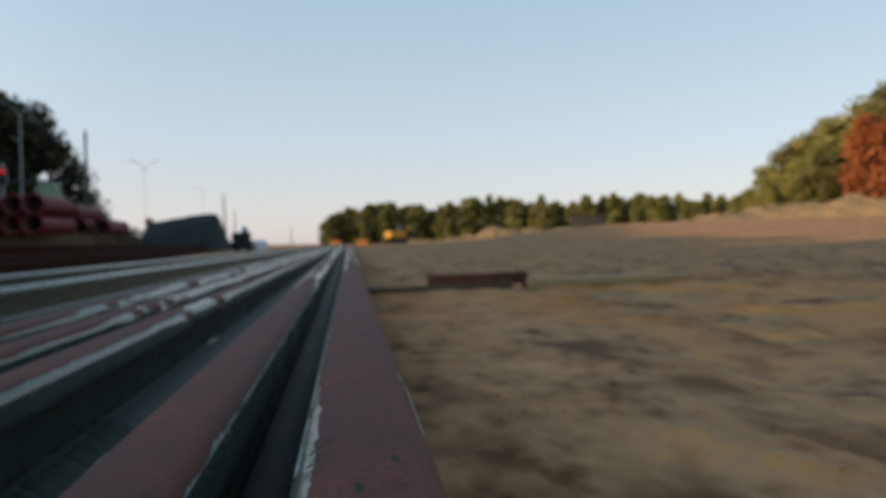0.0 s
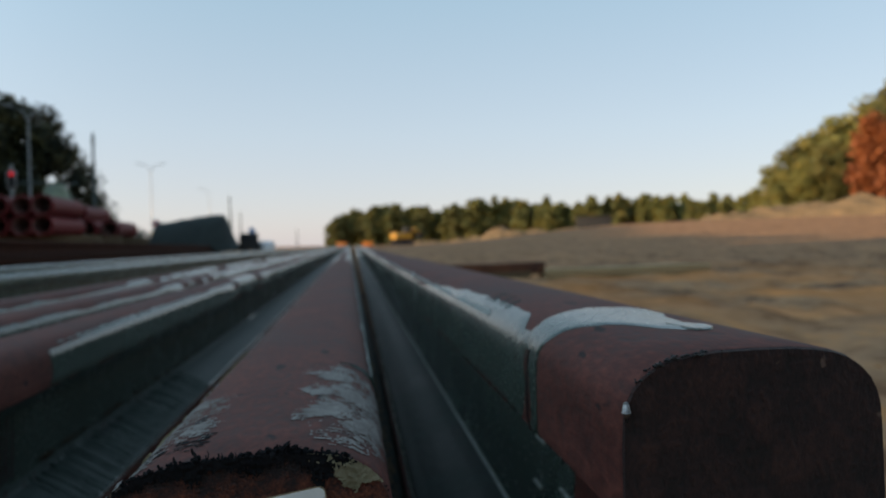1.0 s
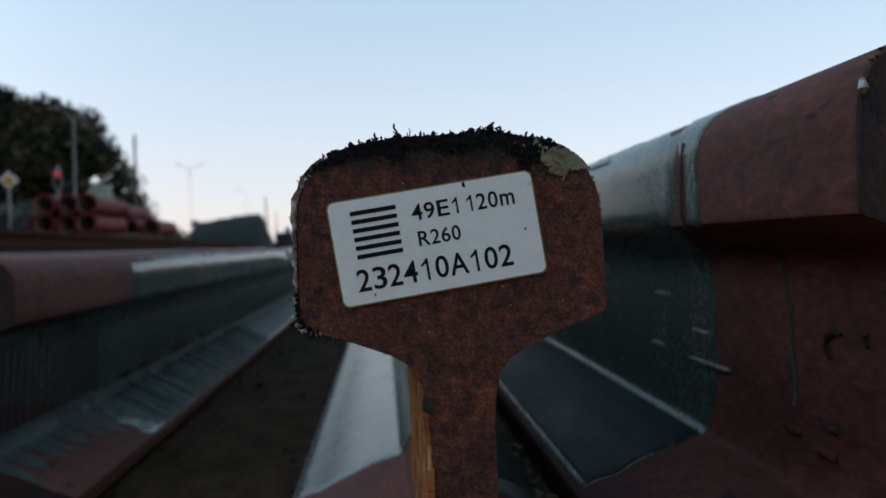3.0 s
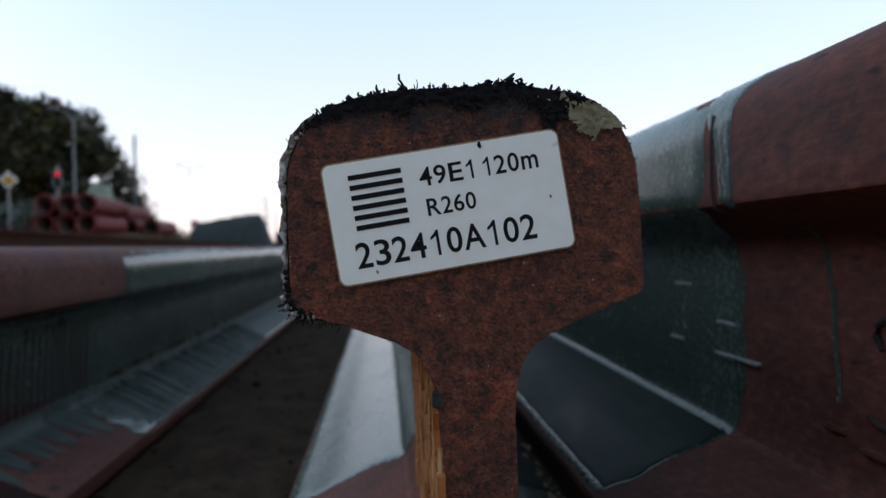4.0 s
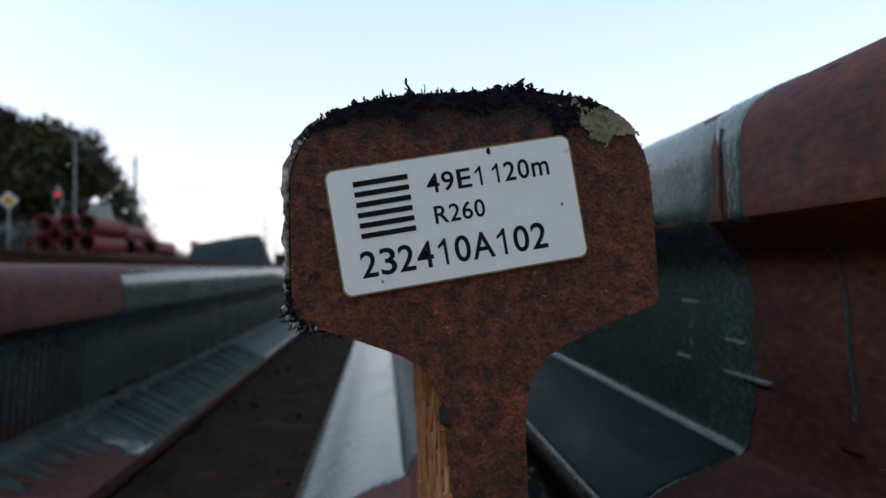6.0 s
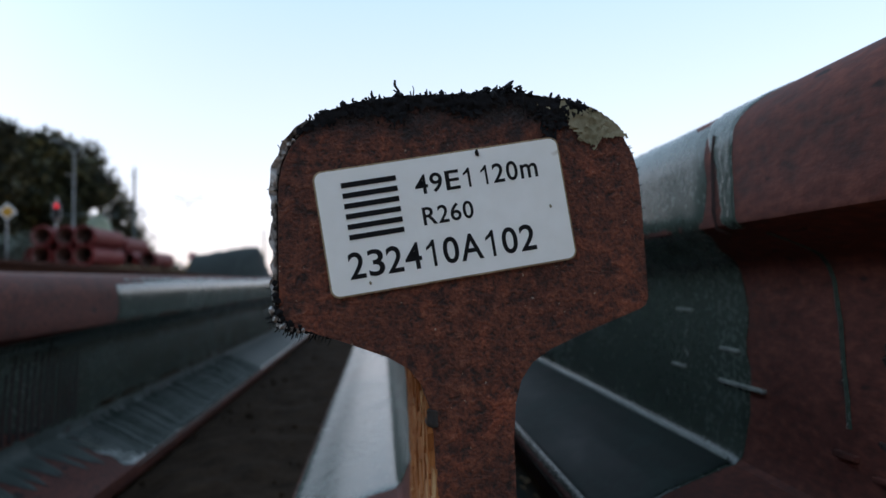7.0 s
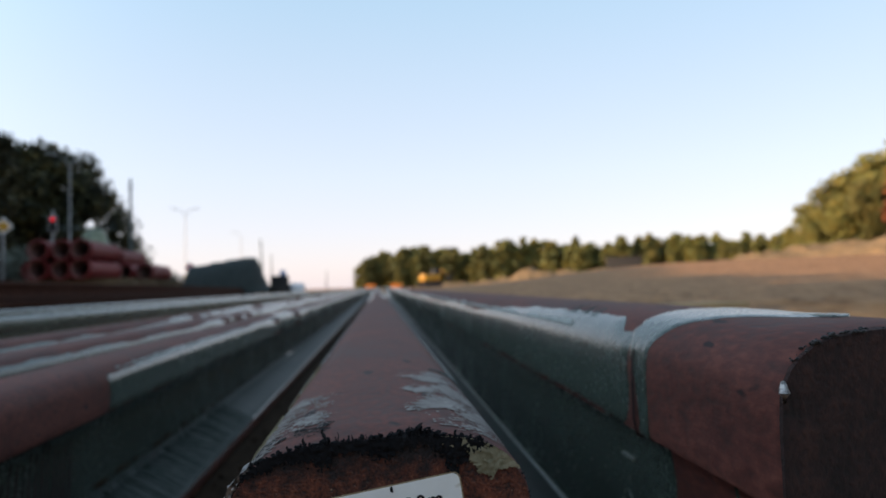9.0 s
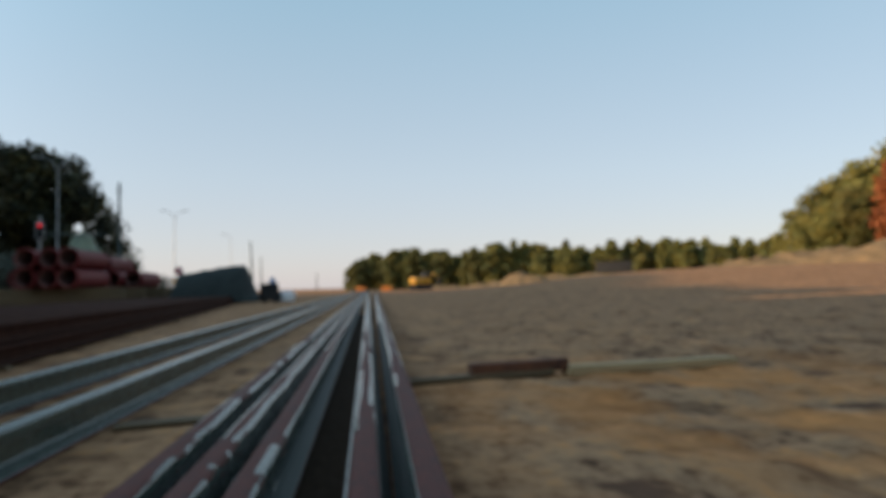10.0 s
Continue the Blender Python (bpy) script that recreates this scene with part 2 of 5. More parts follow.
M_RAILOLD = mat("bare_rusty_rail", [(0.026, 0.010, 0.007), (0.070, 0.028, 0.018)], 12, 90, 0.95, 0, 0.4, 0.001, vary=0.25)
for dull in (M_GROUND, M_MOUND, M_SOIL, M_RAILOLD):  # dry earth and dead rust take no sheen
    dull.node_tree.nodes["Principled BSDF"].inputs["Specular IOR Level"].default_value = 0.08
M_PIPE = mat("red_clay_pipe", [(0.11, 0.011, 0.012), (0.18, 0.019, 0.019)], 3, 40, 0.65, 0, 0.2, 0.003, vary=0.15)
M_PIPE.node_tree.nodes["Principled BSDF"].inputs["Specular IOR Level"].default_value = 0.25
M_PIPEIN = mat("pipe_lining", [(0.16, 0.085, 0.075), (0.28, 0.17, 0.15)], 4, 30, 0.7, 0, 0.2, 0.003)
M_TARP = mat("grey_green_tarpaulin", [(0.012, 0.019, 0.018), (0.026, 0.036, 0.034)], 2.5, 30, 0.85, 0, 0.4, 0.02)
# the yellow stop paints sunlight on scattered leaves into the colour
M_LEAF = mat("dark_leaves_sunlit_flecks", [(0.007, 0.010, 0.005), (0.022, 0.028, 0.010), (0.15, 0.12, 0.03)], 0.5, 3, 0.7, 0, 0, vary=0.25)
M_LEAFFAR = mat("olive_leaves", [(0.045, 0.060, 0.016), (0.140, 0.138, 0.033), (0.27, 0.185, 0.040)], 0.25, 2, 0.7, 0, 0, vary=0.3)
M_LEAFRED = mat("copper_leaves", [(0.16, 0.04, 0.012), (0.38, 0.11, 0.025)], 0.4, 3, 0.7, 0, 0, vary=0.1)
M_BARK = mat("bark", [(0.06, 0.045, 0.03), (0.14, 0.1, 0.07)], 3, 25, 0.9, 0, 0.8, 0.02, stretch=(1, 1, 0.2))
M_STEELGREY = mat("galvanised_steel", [(0.25, 0.26, 0.27), (0.36, 0.37, 0.38)], 2, 30, 0.45, 0.5, 0.1, 0.001)
M_MAST = mat("dark_green_paint", [(0.02, 0.035, 0.032), (0.04, 0.06, 0.055)], 2, 30, 0.5, 0, 0.1, 0.001)
M_BLACK = mat("black_plastic", [(0.01, 0.01, 0.011), (0.02, 0.02, 0.022)], 5, 60, 0.5, 0, 0.05)
M_WHITE = mat("white_sheet", [(0.62, 0.64, 0.66), (0.8, 0.8, 0.8)], 3, 30, 0.5, 0, 0.1, 0.002)
M_YELLOW = mat("machine_yellow", [(0.42, 0.2, 0.015), (0.52, 0.27, 0.02)], 3, 30, 0.4, 0, 0.1, 0.002)
M_DOME = mat("patinated_copper", [(0.10, 0.13, 0.09), (0.24, 0.27, 0.18)], 3, 30, 0.6, 0, 0.2, 0.004)
M_CREAM = mat("cream_plaster", [(0.45, 0.42, 0.36), (0.6, 0.57, 0.5)], 2, 30, 0.8, 0, 0.1, 0.002)
M_WOOD = mat("weathered_timber", [(0.07, 0.045, 0.024), (0.16, 0.105, 0.052)], 8, 90, 0.85, 0, 0.5, 0.003, stretch=(0.12, 1, 1))
M_WOODPALE = mat("pale_yellow_timber", [(0.32, 0.21, 0.11), (0.50, 0.35, 0.18)], 8, 90, 0.85, 0, 0.5, 0.003, stretch=(0.12, 1, 1))
M_RUSTBEAM = mat("red_rust_beam", [(0.06, 0.022, 0.012), (0.20, 0.07, 0.03)], 9, 80, 0.85, 0, 0.5, 0.003)
M_RED = mat("signal_red", [(0.5, 0.02, 0.02), (0.6, 0.03, 0.03)], 3, 30, 0.5, 0, 0)
M_BLUE = mat("blue_plastic", [(0.03, 0.10, 0.22), (0.06, 0.16, 0.32)], 3, 30, 0.5, 0, 0.1, 0.002)
M_DARKBOX = mat("dark_steel_container", [(0.012, 0.012, 0.014), (0.026, 0.025, 0.025)], 2, 20, 0.8, 0, 0.2, 0.004)
M_BUSH = mat("grey_green_bush_leaves", [(0.05, 0.065, 0.05), (0.12, 0.14, 0.11)], 1, 6, 0.7, 0, 0)
M_ORANGE = mat("orange_plastic", [(0.6, 0.16, 0.02), (0.7, 0.22, 0.03)], 3, 30, 0.5, 0, 0)

m_glow = bpy.data.materials.new("red_signal_lens")
m_glow.use_nodes = True
gb = m_glow.node_tree.nodes["Principled BSDF"]
gb.inputs["Base Color"].default_value = (0.5, 0.01, 0.01, 1)
gb.inputs["Emission Color"].default_value, gb.inputs["Emission Strength"].default_value = (1, 0.02, 0.04, 1), 0.4


# ---- mesh helpers ----
def finish(bm, smooth=True, sharp=40):
    bm.normal_update()
    if smooth:
        for f in bm.faces:
            f.smooth = True
        lim = radians(sharp)
        for e in bm.edges:
            if len(e.link_faces) == 2 and e.calc_face_angle(0) > lim:
                e.smooth = False


def part(name, bm, material, parent=None, label="", smooth=True, sharp=40):
    finish(bm, smooth, sharp)
    me = bpy.data.meshes.new(name)
    bm.to_mesh(me)
    bm.free()
    me.materials.append(material)
    ob = new(name, me)
    if parent is not None:
        ob.parent = parent
    if label:
        ob["label"] = label
    return ob


def thing(name, m, label, category, group="", kind=""):
    ob = new(name)
    ob.matrix_world = m
    return tagged(ob, label, category, group, kind)


def from_data(verts, faces):
    bm = bmesh.new()
    vs = [bm.verts.new(v) for v in verts]
    for f in faces:
        bm.faces.new([vs[i] for i in f])
    return bm


def box(bm, lo, hi, bevel=0.0, m=None):
    x0, y0, z0 = lo
    x1, y1, z1 = hi
    vs = [bm.verts.new(p) for p in ((x0, y0, z0), (x1, y0, z0), (x1, y1, z0), (x0, y1, z0), (x0, y0, z1), (x1, y0, z1), (x1, y1, z1), (x0, y1, z1))]
    fs = [bm.faces.new([vs[i] for i in q]) for q in ((3, 2, 1, 0), (4, 5, 6, 7), (0, 1, 5, 4), (1, 2, 6, 5), (2, 3, 7, 6), (3, 0, 4, 7))]
    if bevel:
        es = list({e for f in fs for e in f.edges})
        r = bmesh.ops.bevel(bm, geom=es, offset=bevel, segments=2, affect="EDGES", profile=0.6)
        vs = list({v for f in r["faces"] for v in f.verts} | {v for v in vs if v.is_valid})
    if m is not None:
        for v in vs:
            if v.is_valid:
                v.co = m @ v.co
    return bm


def tube(bm, pts, radii, seg=10, cap=True):
    """A round bar through pts with a radius at each."""
    pts = [Vector(p) for p in pts]
    rings = []
    for i, p in enumerate(pts):
        d = (pts[min(i + 1, len(pts) - 1)] - pts[max(i - 1, 0)]).normalized()
        q = d.to_track_quat("Z", "Y")
        rings.append([bm.verts.new(p + q @ Vector((radii[i] * math.cos(2 * math.pi * k / seg), radii[i] * math.sin(2 * math.pi * k / seg), 0))) for k in range(seg)])
    for a, b in zip(rings, rings[1:]):
        for k in range(seg):
            bm.faces.new((a[k], a[(k + 1) % seg], b[(k + 1) % seg], b[k]))
    if cap:
        bm.faces.new(rings[0][::-1])
        bm.faces.new(rings[-1])
    return bm


def lathe(bm, prof, seg=24, m=None):
    """A body turned about z from (radius, height) pairs."""
    rings = []
    for r, z in prof:
        rings.append([bm.verts.new((r * math.cos(2 * math.pi * k / seg), r * math.sin(2 * math.pi * k / seg), z)) for k in range(seg)])
    for a, b in zip(rings, rings[1:]):
        for k in range(seg):
            bm.faces.new((a[k], a[(k + 1) % seg], b[(k + 1) % seg], b[k]))
    bm.faces.new(rings[0][::-1])
    bm.faces.new(rings[-1])
    if m is not None:
        for v in bm.verts:
            v.co = m @ v.co
    return bm


def nz(*p):
    return noise.noise(Vector((*p, 0, 0, 0)[:3]))

# ---- ground ----
def smooth_step(a, b, v):
    v = min(1.0, max(0.0, (v - a) / (b - a)))
    return v * v * (3 - 2 * v)


GROUND = -0.03


def ground_z(x, y):
    r = math.hypot(x, y)
    az = math.degrees(math.atan2(x, y))
    s = smooth_step(3, 26, az) * (1 - smooth_step(100, 150, az)) if az > 0 else 0
    z = GROUND + s * 1.45 * smooth_step(14, 62, r)
    z += 0.35 * s * smooth_step(20, 60, r) * nz(x * 0.03, y * 0.03, 1.0)
    k = smooth_step(0.35, 1.2, x) * (1 - smooth_step(30, 60, r))
    z += k * (0.040 * nz(x * 1.3, y * 1.3, 3.0) + 0.030 * nz(x * 4.1, y * 3.2, 5.0) + 0.018 * nz(x * 9, y * 7.0, 6.0) + 0.03 * nz(x * 0.4, y * 0.5, 7.0) - 0.002 + 0.022 * abs(nz(x * 0.9 + y * 0.5, y * 0.25, 12.0)))
    return z


def ground_sheet():
    angs, a = [], -180.0
    while a < 179.9:
        angs.append(math.radians(a))
        a += 0.8 if -8 <= a < 62 else 4
    rads, r = [], 0.12
    while r < 4200:
        rads.append(r)
        r *= 1.033 if 0.8 < r < 14 else 1.085
    verts = [(0, 0, GROUND)]
    for r in rads:
        for a in angs:
            x, y = r * math.sin(a), r * math.cos(a)
            verts.append((x, y, ground_z(x, y)))
    n = len(angs)
    faces = [(0, 1 + (k + 1) % n, 1 + k) for k in range(n)]
    for i in range(len(rads) - 1):
        for k in range(n):
            p, q = 1 + i * n, 1 + (i + 1) * n
            faces.append((p + k, p + (k + 1) % n, q + (k + 1) % n, q + k))
    bm = from_data(verts, faces)
    return tagged(part("ground", bm, M_GROUND), "sandy brown churned construction site ground", "ground", kind="structure")


ground_sheet()

# ---- rails ----
HALF = [(0, 149), (9, 148.85), (15, 148.3), (20, 147.4), (24, 145.9), (27.3, 143.6), (29.8, 140.8), (31.4, 137.5), (32.2, 134), (32.5, 128), (32.7, 118), (32.8, 110.5), (32.3, 109.2), (31.2, 108.5),
        (22, 105.2), (14.5, 102.2), (11, 100), (8.8, 97), (7.6, 93), (7.0, 87), (6.9, 72), (7.0, 52), (7.3, 40), (8.2, 34.5), (9.6, 31.2), (11.5, 29.6), (22, 26.8), (36, 21.5), (50, 15.2), (60.5, 11.6), (62.0, 10.6), (62.5, 9.2),
        (62.5, 1.6), (61.0, 0)]
HALF = [(x / 1000, (z if z < 108 else 108 + (z - 108) * 0.96) / 1000) for x, z in HALF]
ARC = [0.0]
for (ax, az_), (bx, bz) in zip(HALF, HALF[1:]):
    ARC.append(ARC[-1] + math.hypot(bx - ax, bz - az_))


def on_profile(u, side):
    """Point and normal of the rail's section at u metres from the crown along one side."""
    u = min(max(u, 0.0), ARC[-1] - 1e-6)
    i = max(k for k in range(len(ARC) - 1) if ARC[k] <= u)
    f = (u - ARC[i]) / (ARC[i + 1] - ARC[i])
    (ax, a_z), (bx, bz) = HALF[i], HALF[i + 1]
    n = Vector((-(bz - a_z), 0, bx - ax)).normalized()
    return Vector(((ax + f * (bx - ax)) * side, 0, a_z + f * (bz - a_z))), Vector((n.x * side, 0, n.z))


RING = [(x, z) for x, z in HALF] + [(-x, z) for x, z in HALF[:0:-1]]
LONG = [0, 0.0006, 0.0018, 0.02, 0.1, 0.3, 0.6, 1, 2, 4, 8, 16, 30, 50, 80, 120]


def rail_section(y0, y1, rows=LONG, worn=0.0):
    verts, faces = [], []
    n = len(RING)
    for j, t in enumerate(rows):
        y = y0 + min(t, y1 - y0)
        inset = (0.0008, 0.0003, 0, 0)[min(j, 3)]
        for x, z in RING:
            k = 1 - inset / 0.05
            verts.append((x * k, y + worn * nz(x * 90, z * 90, j), 0.09 + (z - 0.09) * k))
    for j in range(len(rows) - 1):
        for k in range(n):
            faces.append((j * n + k, (j + 1) * n + k, (j + 1) * n + (k + 1) % n, j * n + (k + 1) % n))
    faces.append(tuple(reversed(range((len(rows) - 1) * n, len(rows) * n))))
    return from_data(verts, faces)


def end_face(y):
    """The sawn face: a thin plate that fills the section, with a slightly broken rim."""
    front = [(x * 0.984, y - 0.0004, 0.09 + (z - 0.09) * 0.99) for x, z in RING]
    back = [(x * 0.996, y + 0.001, 0.09 + (z - 0.09) * 0.996) for x, z in RING]
    n = len(RING)
    h = len(HALF)
    rungs = [(0, 1, n - 1)] + [(i, i + 1, n - i - 1, n - i) for i in range(1, h - 1)]
    bm = from_data(front + back, rungs + [(k, k + n, (k + 1) % n + n, (k + 1) % n) for k in range(n)])
    bmesh.ops.recalc_face_normals(bm, faces=bm.faces)
    if sum(f.normal.y * f.calc_area() for f in bm.faces) > 0:
        bmesh.ops.reverse_faces(bm, faces=bm.faces)
    return bm


def coat(side, y0, start, edge, far_edge, u_end, rows_fine=170, seed=0.0, step=0.004, stop=118, lift=0.0):
    """A skin of paint on one side of a rail. start(u): where it begins along the rail; edge(t): its upper limit up on the head, in metres from the crown."""
    ts = [step * i for i in range(rows_fine)]
    while ts[-1] < stop:
        ts.append(ts[-1] * 1.12)
    cols = 46
    verts, faces = [], []
    for j, t in enumerate(ts):
        for i in range(cols + 1):
            w = i / cols
            u_lo = edge(t) if t < 6 else far_edge
            u = u_lo + (u_end - u_lo) * w
            y = y0 + start(u) * max(0.0, 1 - t / 2.0) + t
            p, n = on_profile(u, side)
            thick = 0.00015 if i in (0, cols) or j == 0 else 0.0006
            thick += 0.00018 * nz(u * 160, y * 60, seed)
            p = p + n * (max(0.0001, thick) + lift)
            verts.append((p.x, y, p.z))
    for j in range(len(ts) - 1):
        for i in range(cols):
            a, b = j * (cols + 1) + i, (j + 1) * (cols + 1) + i
            faces.append((a, a + 1, b + 1, b) if side < 0 else (a, b, b + 1, a + 1))
    return from_data(verts, faces)


def strokes(rows, side=1, lift=0.0008):
    """Single brush marks: (u0, y0, u1, y1, width) on one side of the section, tapered to a point."""
    bm = bmesh.new()
    for u0, y0, u1, y1, w in rows:
        n = 7
        prev = None
        bend = 0.15 * (y1 - y0) * random.uniform(-1, 1) + 0.0006 * random.uniform(-1, 1)
        for k in range(n):
            f = k / (n - 1)
            u, y = u0 + (u1 - u0) * f, y0 + (y1 - y0) * f + bend * math.sin(f * 3)
            hw = w * (1 - f ** 2 * 0.92) * (0.85 + 0.3 * random.random()) / 2
            dirn = Vector((u1 - u0, y1 - y0)).normalized()
            ends = []
            for s in (-1, 0, 1):
                uu, yy = u - dirn.y * hw * s, y + dirn.x * hw * s
                p, nn = on_profile(uu, side)
                p = p + nn * (lift if s == 0 else lift * 0.35)
                ends.append(bm.verts.new((p.x, yy, p.z)))
            if prev:
                for a in (0, 1):
                    bm.faces.new((prev[a], prev[a + 1], ends[a + 1], ends[a]))
            prev = ends
    bmesh.ops.recalc_face_normals(bm, faces=bm.faces)
    mid_f = bm.faces[:][len(bm.faces) // 2]
    mid_f.normal_update()
    c = mid_f.calc_center_median()
    if mid_f.normal.dot(on_profile(rows[0][0], side)[1]) < 0:
        bmesh.ops.reverse_faces(bm, faces=bm.faces)
    return bm


def patch(outline, side, lift=0.0007, rows=26):
    """A spill of paint over the head: outline(f) gives (y, signed x from, signed x to) in metres for f from 0 to 1."""
    bm = bmesh.new()
    prev = None
    cols = 30
    for j in range(rows + 1):
        y, xa, xb = outline(j / rows)
        ring = []
        for i in range(cols + 1):
            x = xa + (xb - xa) * i / cols
            p, n = crown(x)
            h = lift * (0.25 if i in (0, cols) or j in (0, rows) else 1 + 0.3 * nz(x * 300, y * 300, 2))
            ring.append(bm.verts.new((p.x + n.x * h, y, p.z + n.z * h)))
        if prev:
            for i in range(cols):
                bm.faces.new((prev[i], prev[i + 1], ring[i + 1], ring[i]))
        prev = ring
    return bm


def crown(u):
    """As on_profile, with u signed: minus is the left flank."""
    return on_profile(abs(u), -1 if u < 0 else 1)


def edge_noise(base, amp, seed, fringe=0.0):
    def f(t):
        return base - amp * (0.5 + 0.5 * nz(t * 7, seed, 0)) - 0.5 * amp * nz(t * 31, seed, 4) - fringe * abs(nz(t * 160, seed, 9)) - amp * max(0, nz(t * 2.3, seed, 11))
    return f


def rail(m, y0, label, left=None, right=None, rows=LONG, worn=0.0002, sawn=None):
    """A 120 m rail with its sawn end and its painted flanks."""
    ob = thing("rail", m, label, "rail", "rails laid side by side")
    part("steel_section", rail_section(y0, y0 + 120, rows, worn), M_HEAD, ob, "purple-brown rolled steel with mill rust", sharp=25)
    part("end_face", end_face(y0), sawn or M_ENDDARK, ob, "speckled red rust on the sawn end" if sawn else "dark brown rusty sawn end")
    for side, spec in ((-1, left), (1, right)):
        if spec:
            start, edge, far_edge, seed = spec
            part("paint_coat", coat(side, y0, start, edge, far_edge, ARC[-3], seed=seed), M_PAINT, ob, "grey-green coating with a brushed edge", sharp=60)
    return ob


def pale(edge, where, seed):
    """An upper paint limit that runs in patches over the whole head beyond a place along the rail."""
    def f(t):
        return edge(t) - 0.030 * smooth_step(where - 0.1, where + 0.25, t + 0.12 * nz(t * 9, seed, 3)) * (0.25 + 0.75 * smooth_step(-0.6, 0.6, nz(t * 2.6, seed, 21) + 0.5 * nz(t * 13, seed, 22)))
    return f


# heads and feet as lengths along the section
U_SIDE, U_WEB, U_FOOT = 0.045, 0.075, 0.145
def even_start(head, web, foot, amp=0.004, seed=0.0):
    def f(u):
        a = smooth_step(U_SIDE + 0.012, U_SIDE + 0.04, u)
        b = smooth_step(U_FOOT - 0.02, U_FOOT + 0.01, u)
        return head + (web - head) * a + (foot - web) * b + amp * nz(u * 90, seed, 1)
    return f


# the labelled rail, its lean, and its two neighbours
LEAN_MID = -1.8
mid = rail(pose(0.0058, 0, -0.0008, 0, LEAN_MID, 0), 0.0, "rusty steel rail with grey-green flanks and a white end label",
           (even_start(0.11, 0.10, 0.165, 0.006, 1.0), pale(edge_noise(0.037, 0.002, 1.0, 0.002), 1.55, 1.0), 0.004, 1.0),
           (even_start(0.118, 0.09, 0.12, 0.004, 2.0), pale(edge_noise(0.0365, 0.0025, 2.0, 0.003), 1.6, 2.0), 0.003, 2.0), sawn=M_END)
right_rail = rail(pose(0.1187, 0, 0.0198, 0, -0.6, -0.5), -0.010, "purple-brown steel rail with a spill of grey-green paint",
                  (even_start(0.087, 0.112, 0.115, 0.003, 3.0), pale(lambda t: edge_noise(0.034, 0.003, 3.0, 0.004)(t) - 0.009 * smooth_step(0.004, 0.03, t) * (1 - smooth_step(0.09, 0.4, t)) + 0.003 * smooth_step(0.2, 0.4, t), 2.1, 3.0), 0.010, 3.0),
                  (even_start(0.3, 0.3, 0.3, 0.01, 4.0), pale(edge_noise(0.038, 0.002, 4.0, 0.002), 2.9, 4.0), 0.016, 4.0))
left_rail = rail(pose(-0.2485, 0, -0.0255), 0.25, "steel rail with bare head and streaky brushed grey-green paint",
                 (even_start(0.2, 0.2, 0.2, 0.01, 5.0), pale(edge_noise(0.034, 0.003, 5.0, 0.002), 3.2, 5.0), 0.014, 5.0),
                 (even_start(0.178, 0.02, 0.13, 0.006, 6.0), lambda t: edge_noise(0.035, 0.004, 6.0, 0.003)(t) - 0.006 * smooth_step(0.02, 0.2, t) - 0.020 * smooth_step(-0.2, 0.6, nz(t * 2.1, 6.0, 2) + 0.4 * nz(t * 11, 6.0, 8)) * smooth_step(0.5, 0.9, t), 0.012, 6.0))
for x, z, y, s in ((-0.3685, -0.0255, 0.22, 7.0), (-0.4885, -0.0250, 0.3, 8.0), (-1.12, -0.027, 0.4, 9.0), (-1.72, -0.027, 0.1, 10.0)):
    rail(pose(x, 0, z), y, "steel rail with half-painted brown head and grey-green flanks",
         (even_start(0.25, 0.22, 0.24, 0.01, s), (edge_noise(0.004, 0.004, s) if x < -1 else pale(edge_noise(0.037, 0.006, s, 0.003), 1.3, s)), 0.0 if x < -1 else 0.012, s),
         (even_start(0.15, 0.1, 0.12, 0.01, s + 0.5), (edge_noise(0.004, 0.004, s) if x < -1 else pale(edge_noise(0.037, 0.006, s + 0.5, 0.003), 1.0, s)), 0.0 if x < -1 else 0.012, s + 0.5))

# ---- details of the near rails ----
def rounded_plate(w, h, r, th, seg=6):
    """A flat plate in the xz plane facing -y, origin at its upper left corner."""
    pts = []
    for cx, cz, a0 in ((w - r, -r, 90), (w - r, -h + r, 0), (r, -h + r, -90), (r, -r, -180)):
        for k in range(seg + 1):
            a = math.radians(a0 - 90 * k / seg)
            pts.append((cx + r * math.cos(a), cz + r * math.sin(a)))
    n = len(pts)
    bm = from_data([(x, -th, z) for x, z in pts] + [(x, 0, z) for x, z in pts], [tuple(range(n))] + [(k, (k + 1) % n, (k + 1) % n + n, k + n) for k in range(n)])
    bmesh.ops.recalc_face_normals(bm, faces=bm.faces)
    return bm


# advance and inked span of each character, in parts of the type size
GLYPHS = {"0": (0.556, 0.042, 0.513), "1": (0.556, 0.109, 0.373), "2": (0.556, 0.03, 0.505), "3": (0.556, 0.042, 0.515), "4": (0.556, 0.013, 0.51), "6": (0.556, 0.037, 0.51), "9": (0.556, 0.04, 0.514),
          "A": (0.667, 0.0, 0.667), "E": (0.667, 0.079, 0.623), "R": (0.722, 0.079, 0.706), "m": (0.833, 0.066, 0.77)}


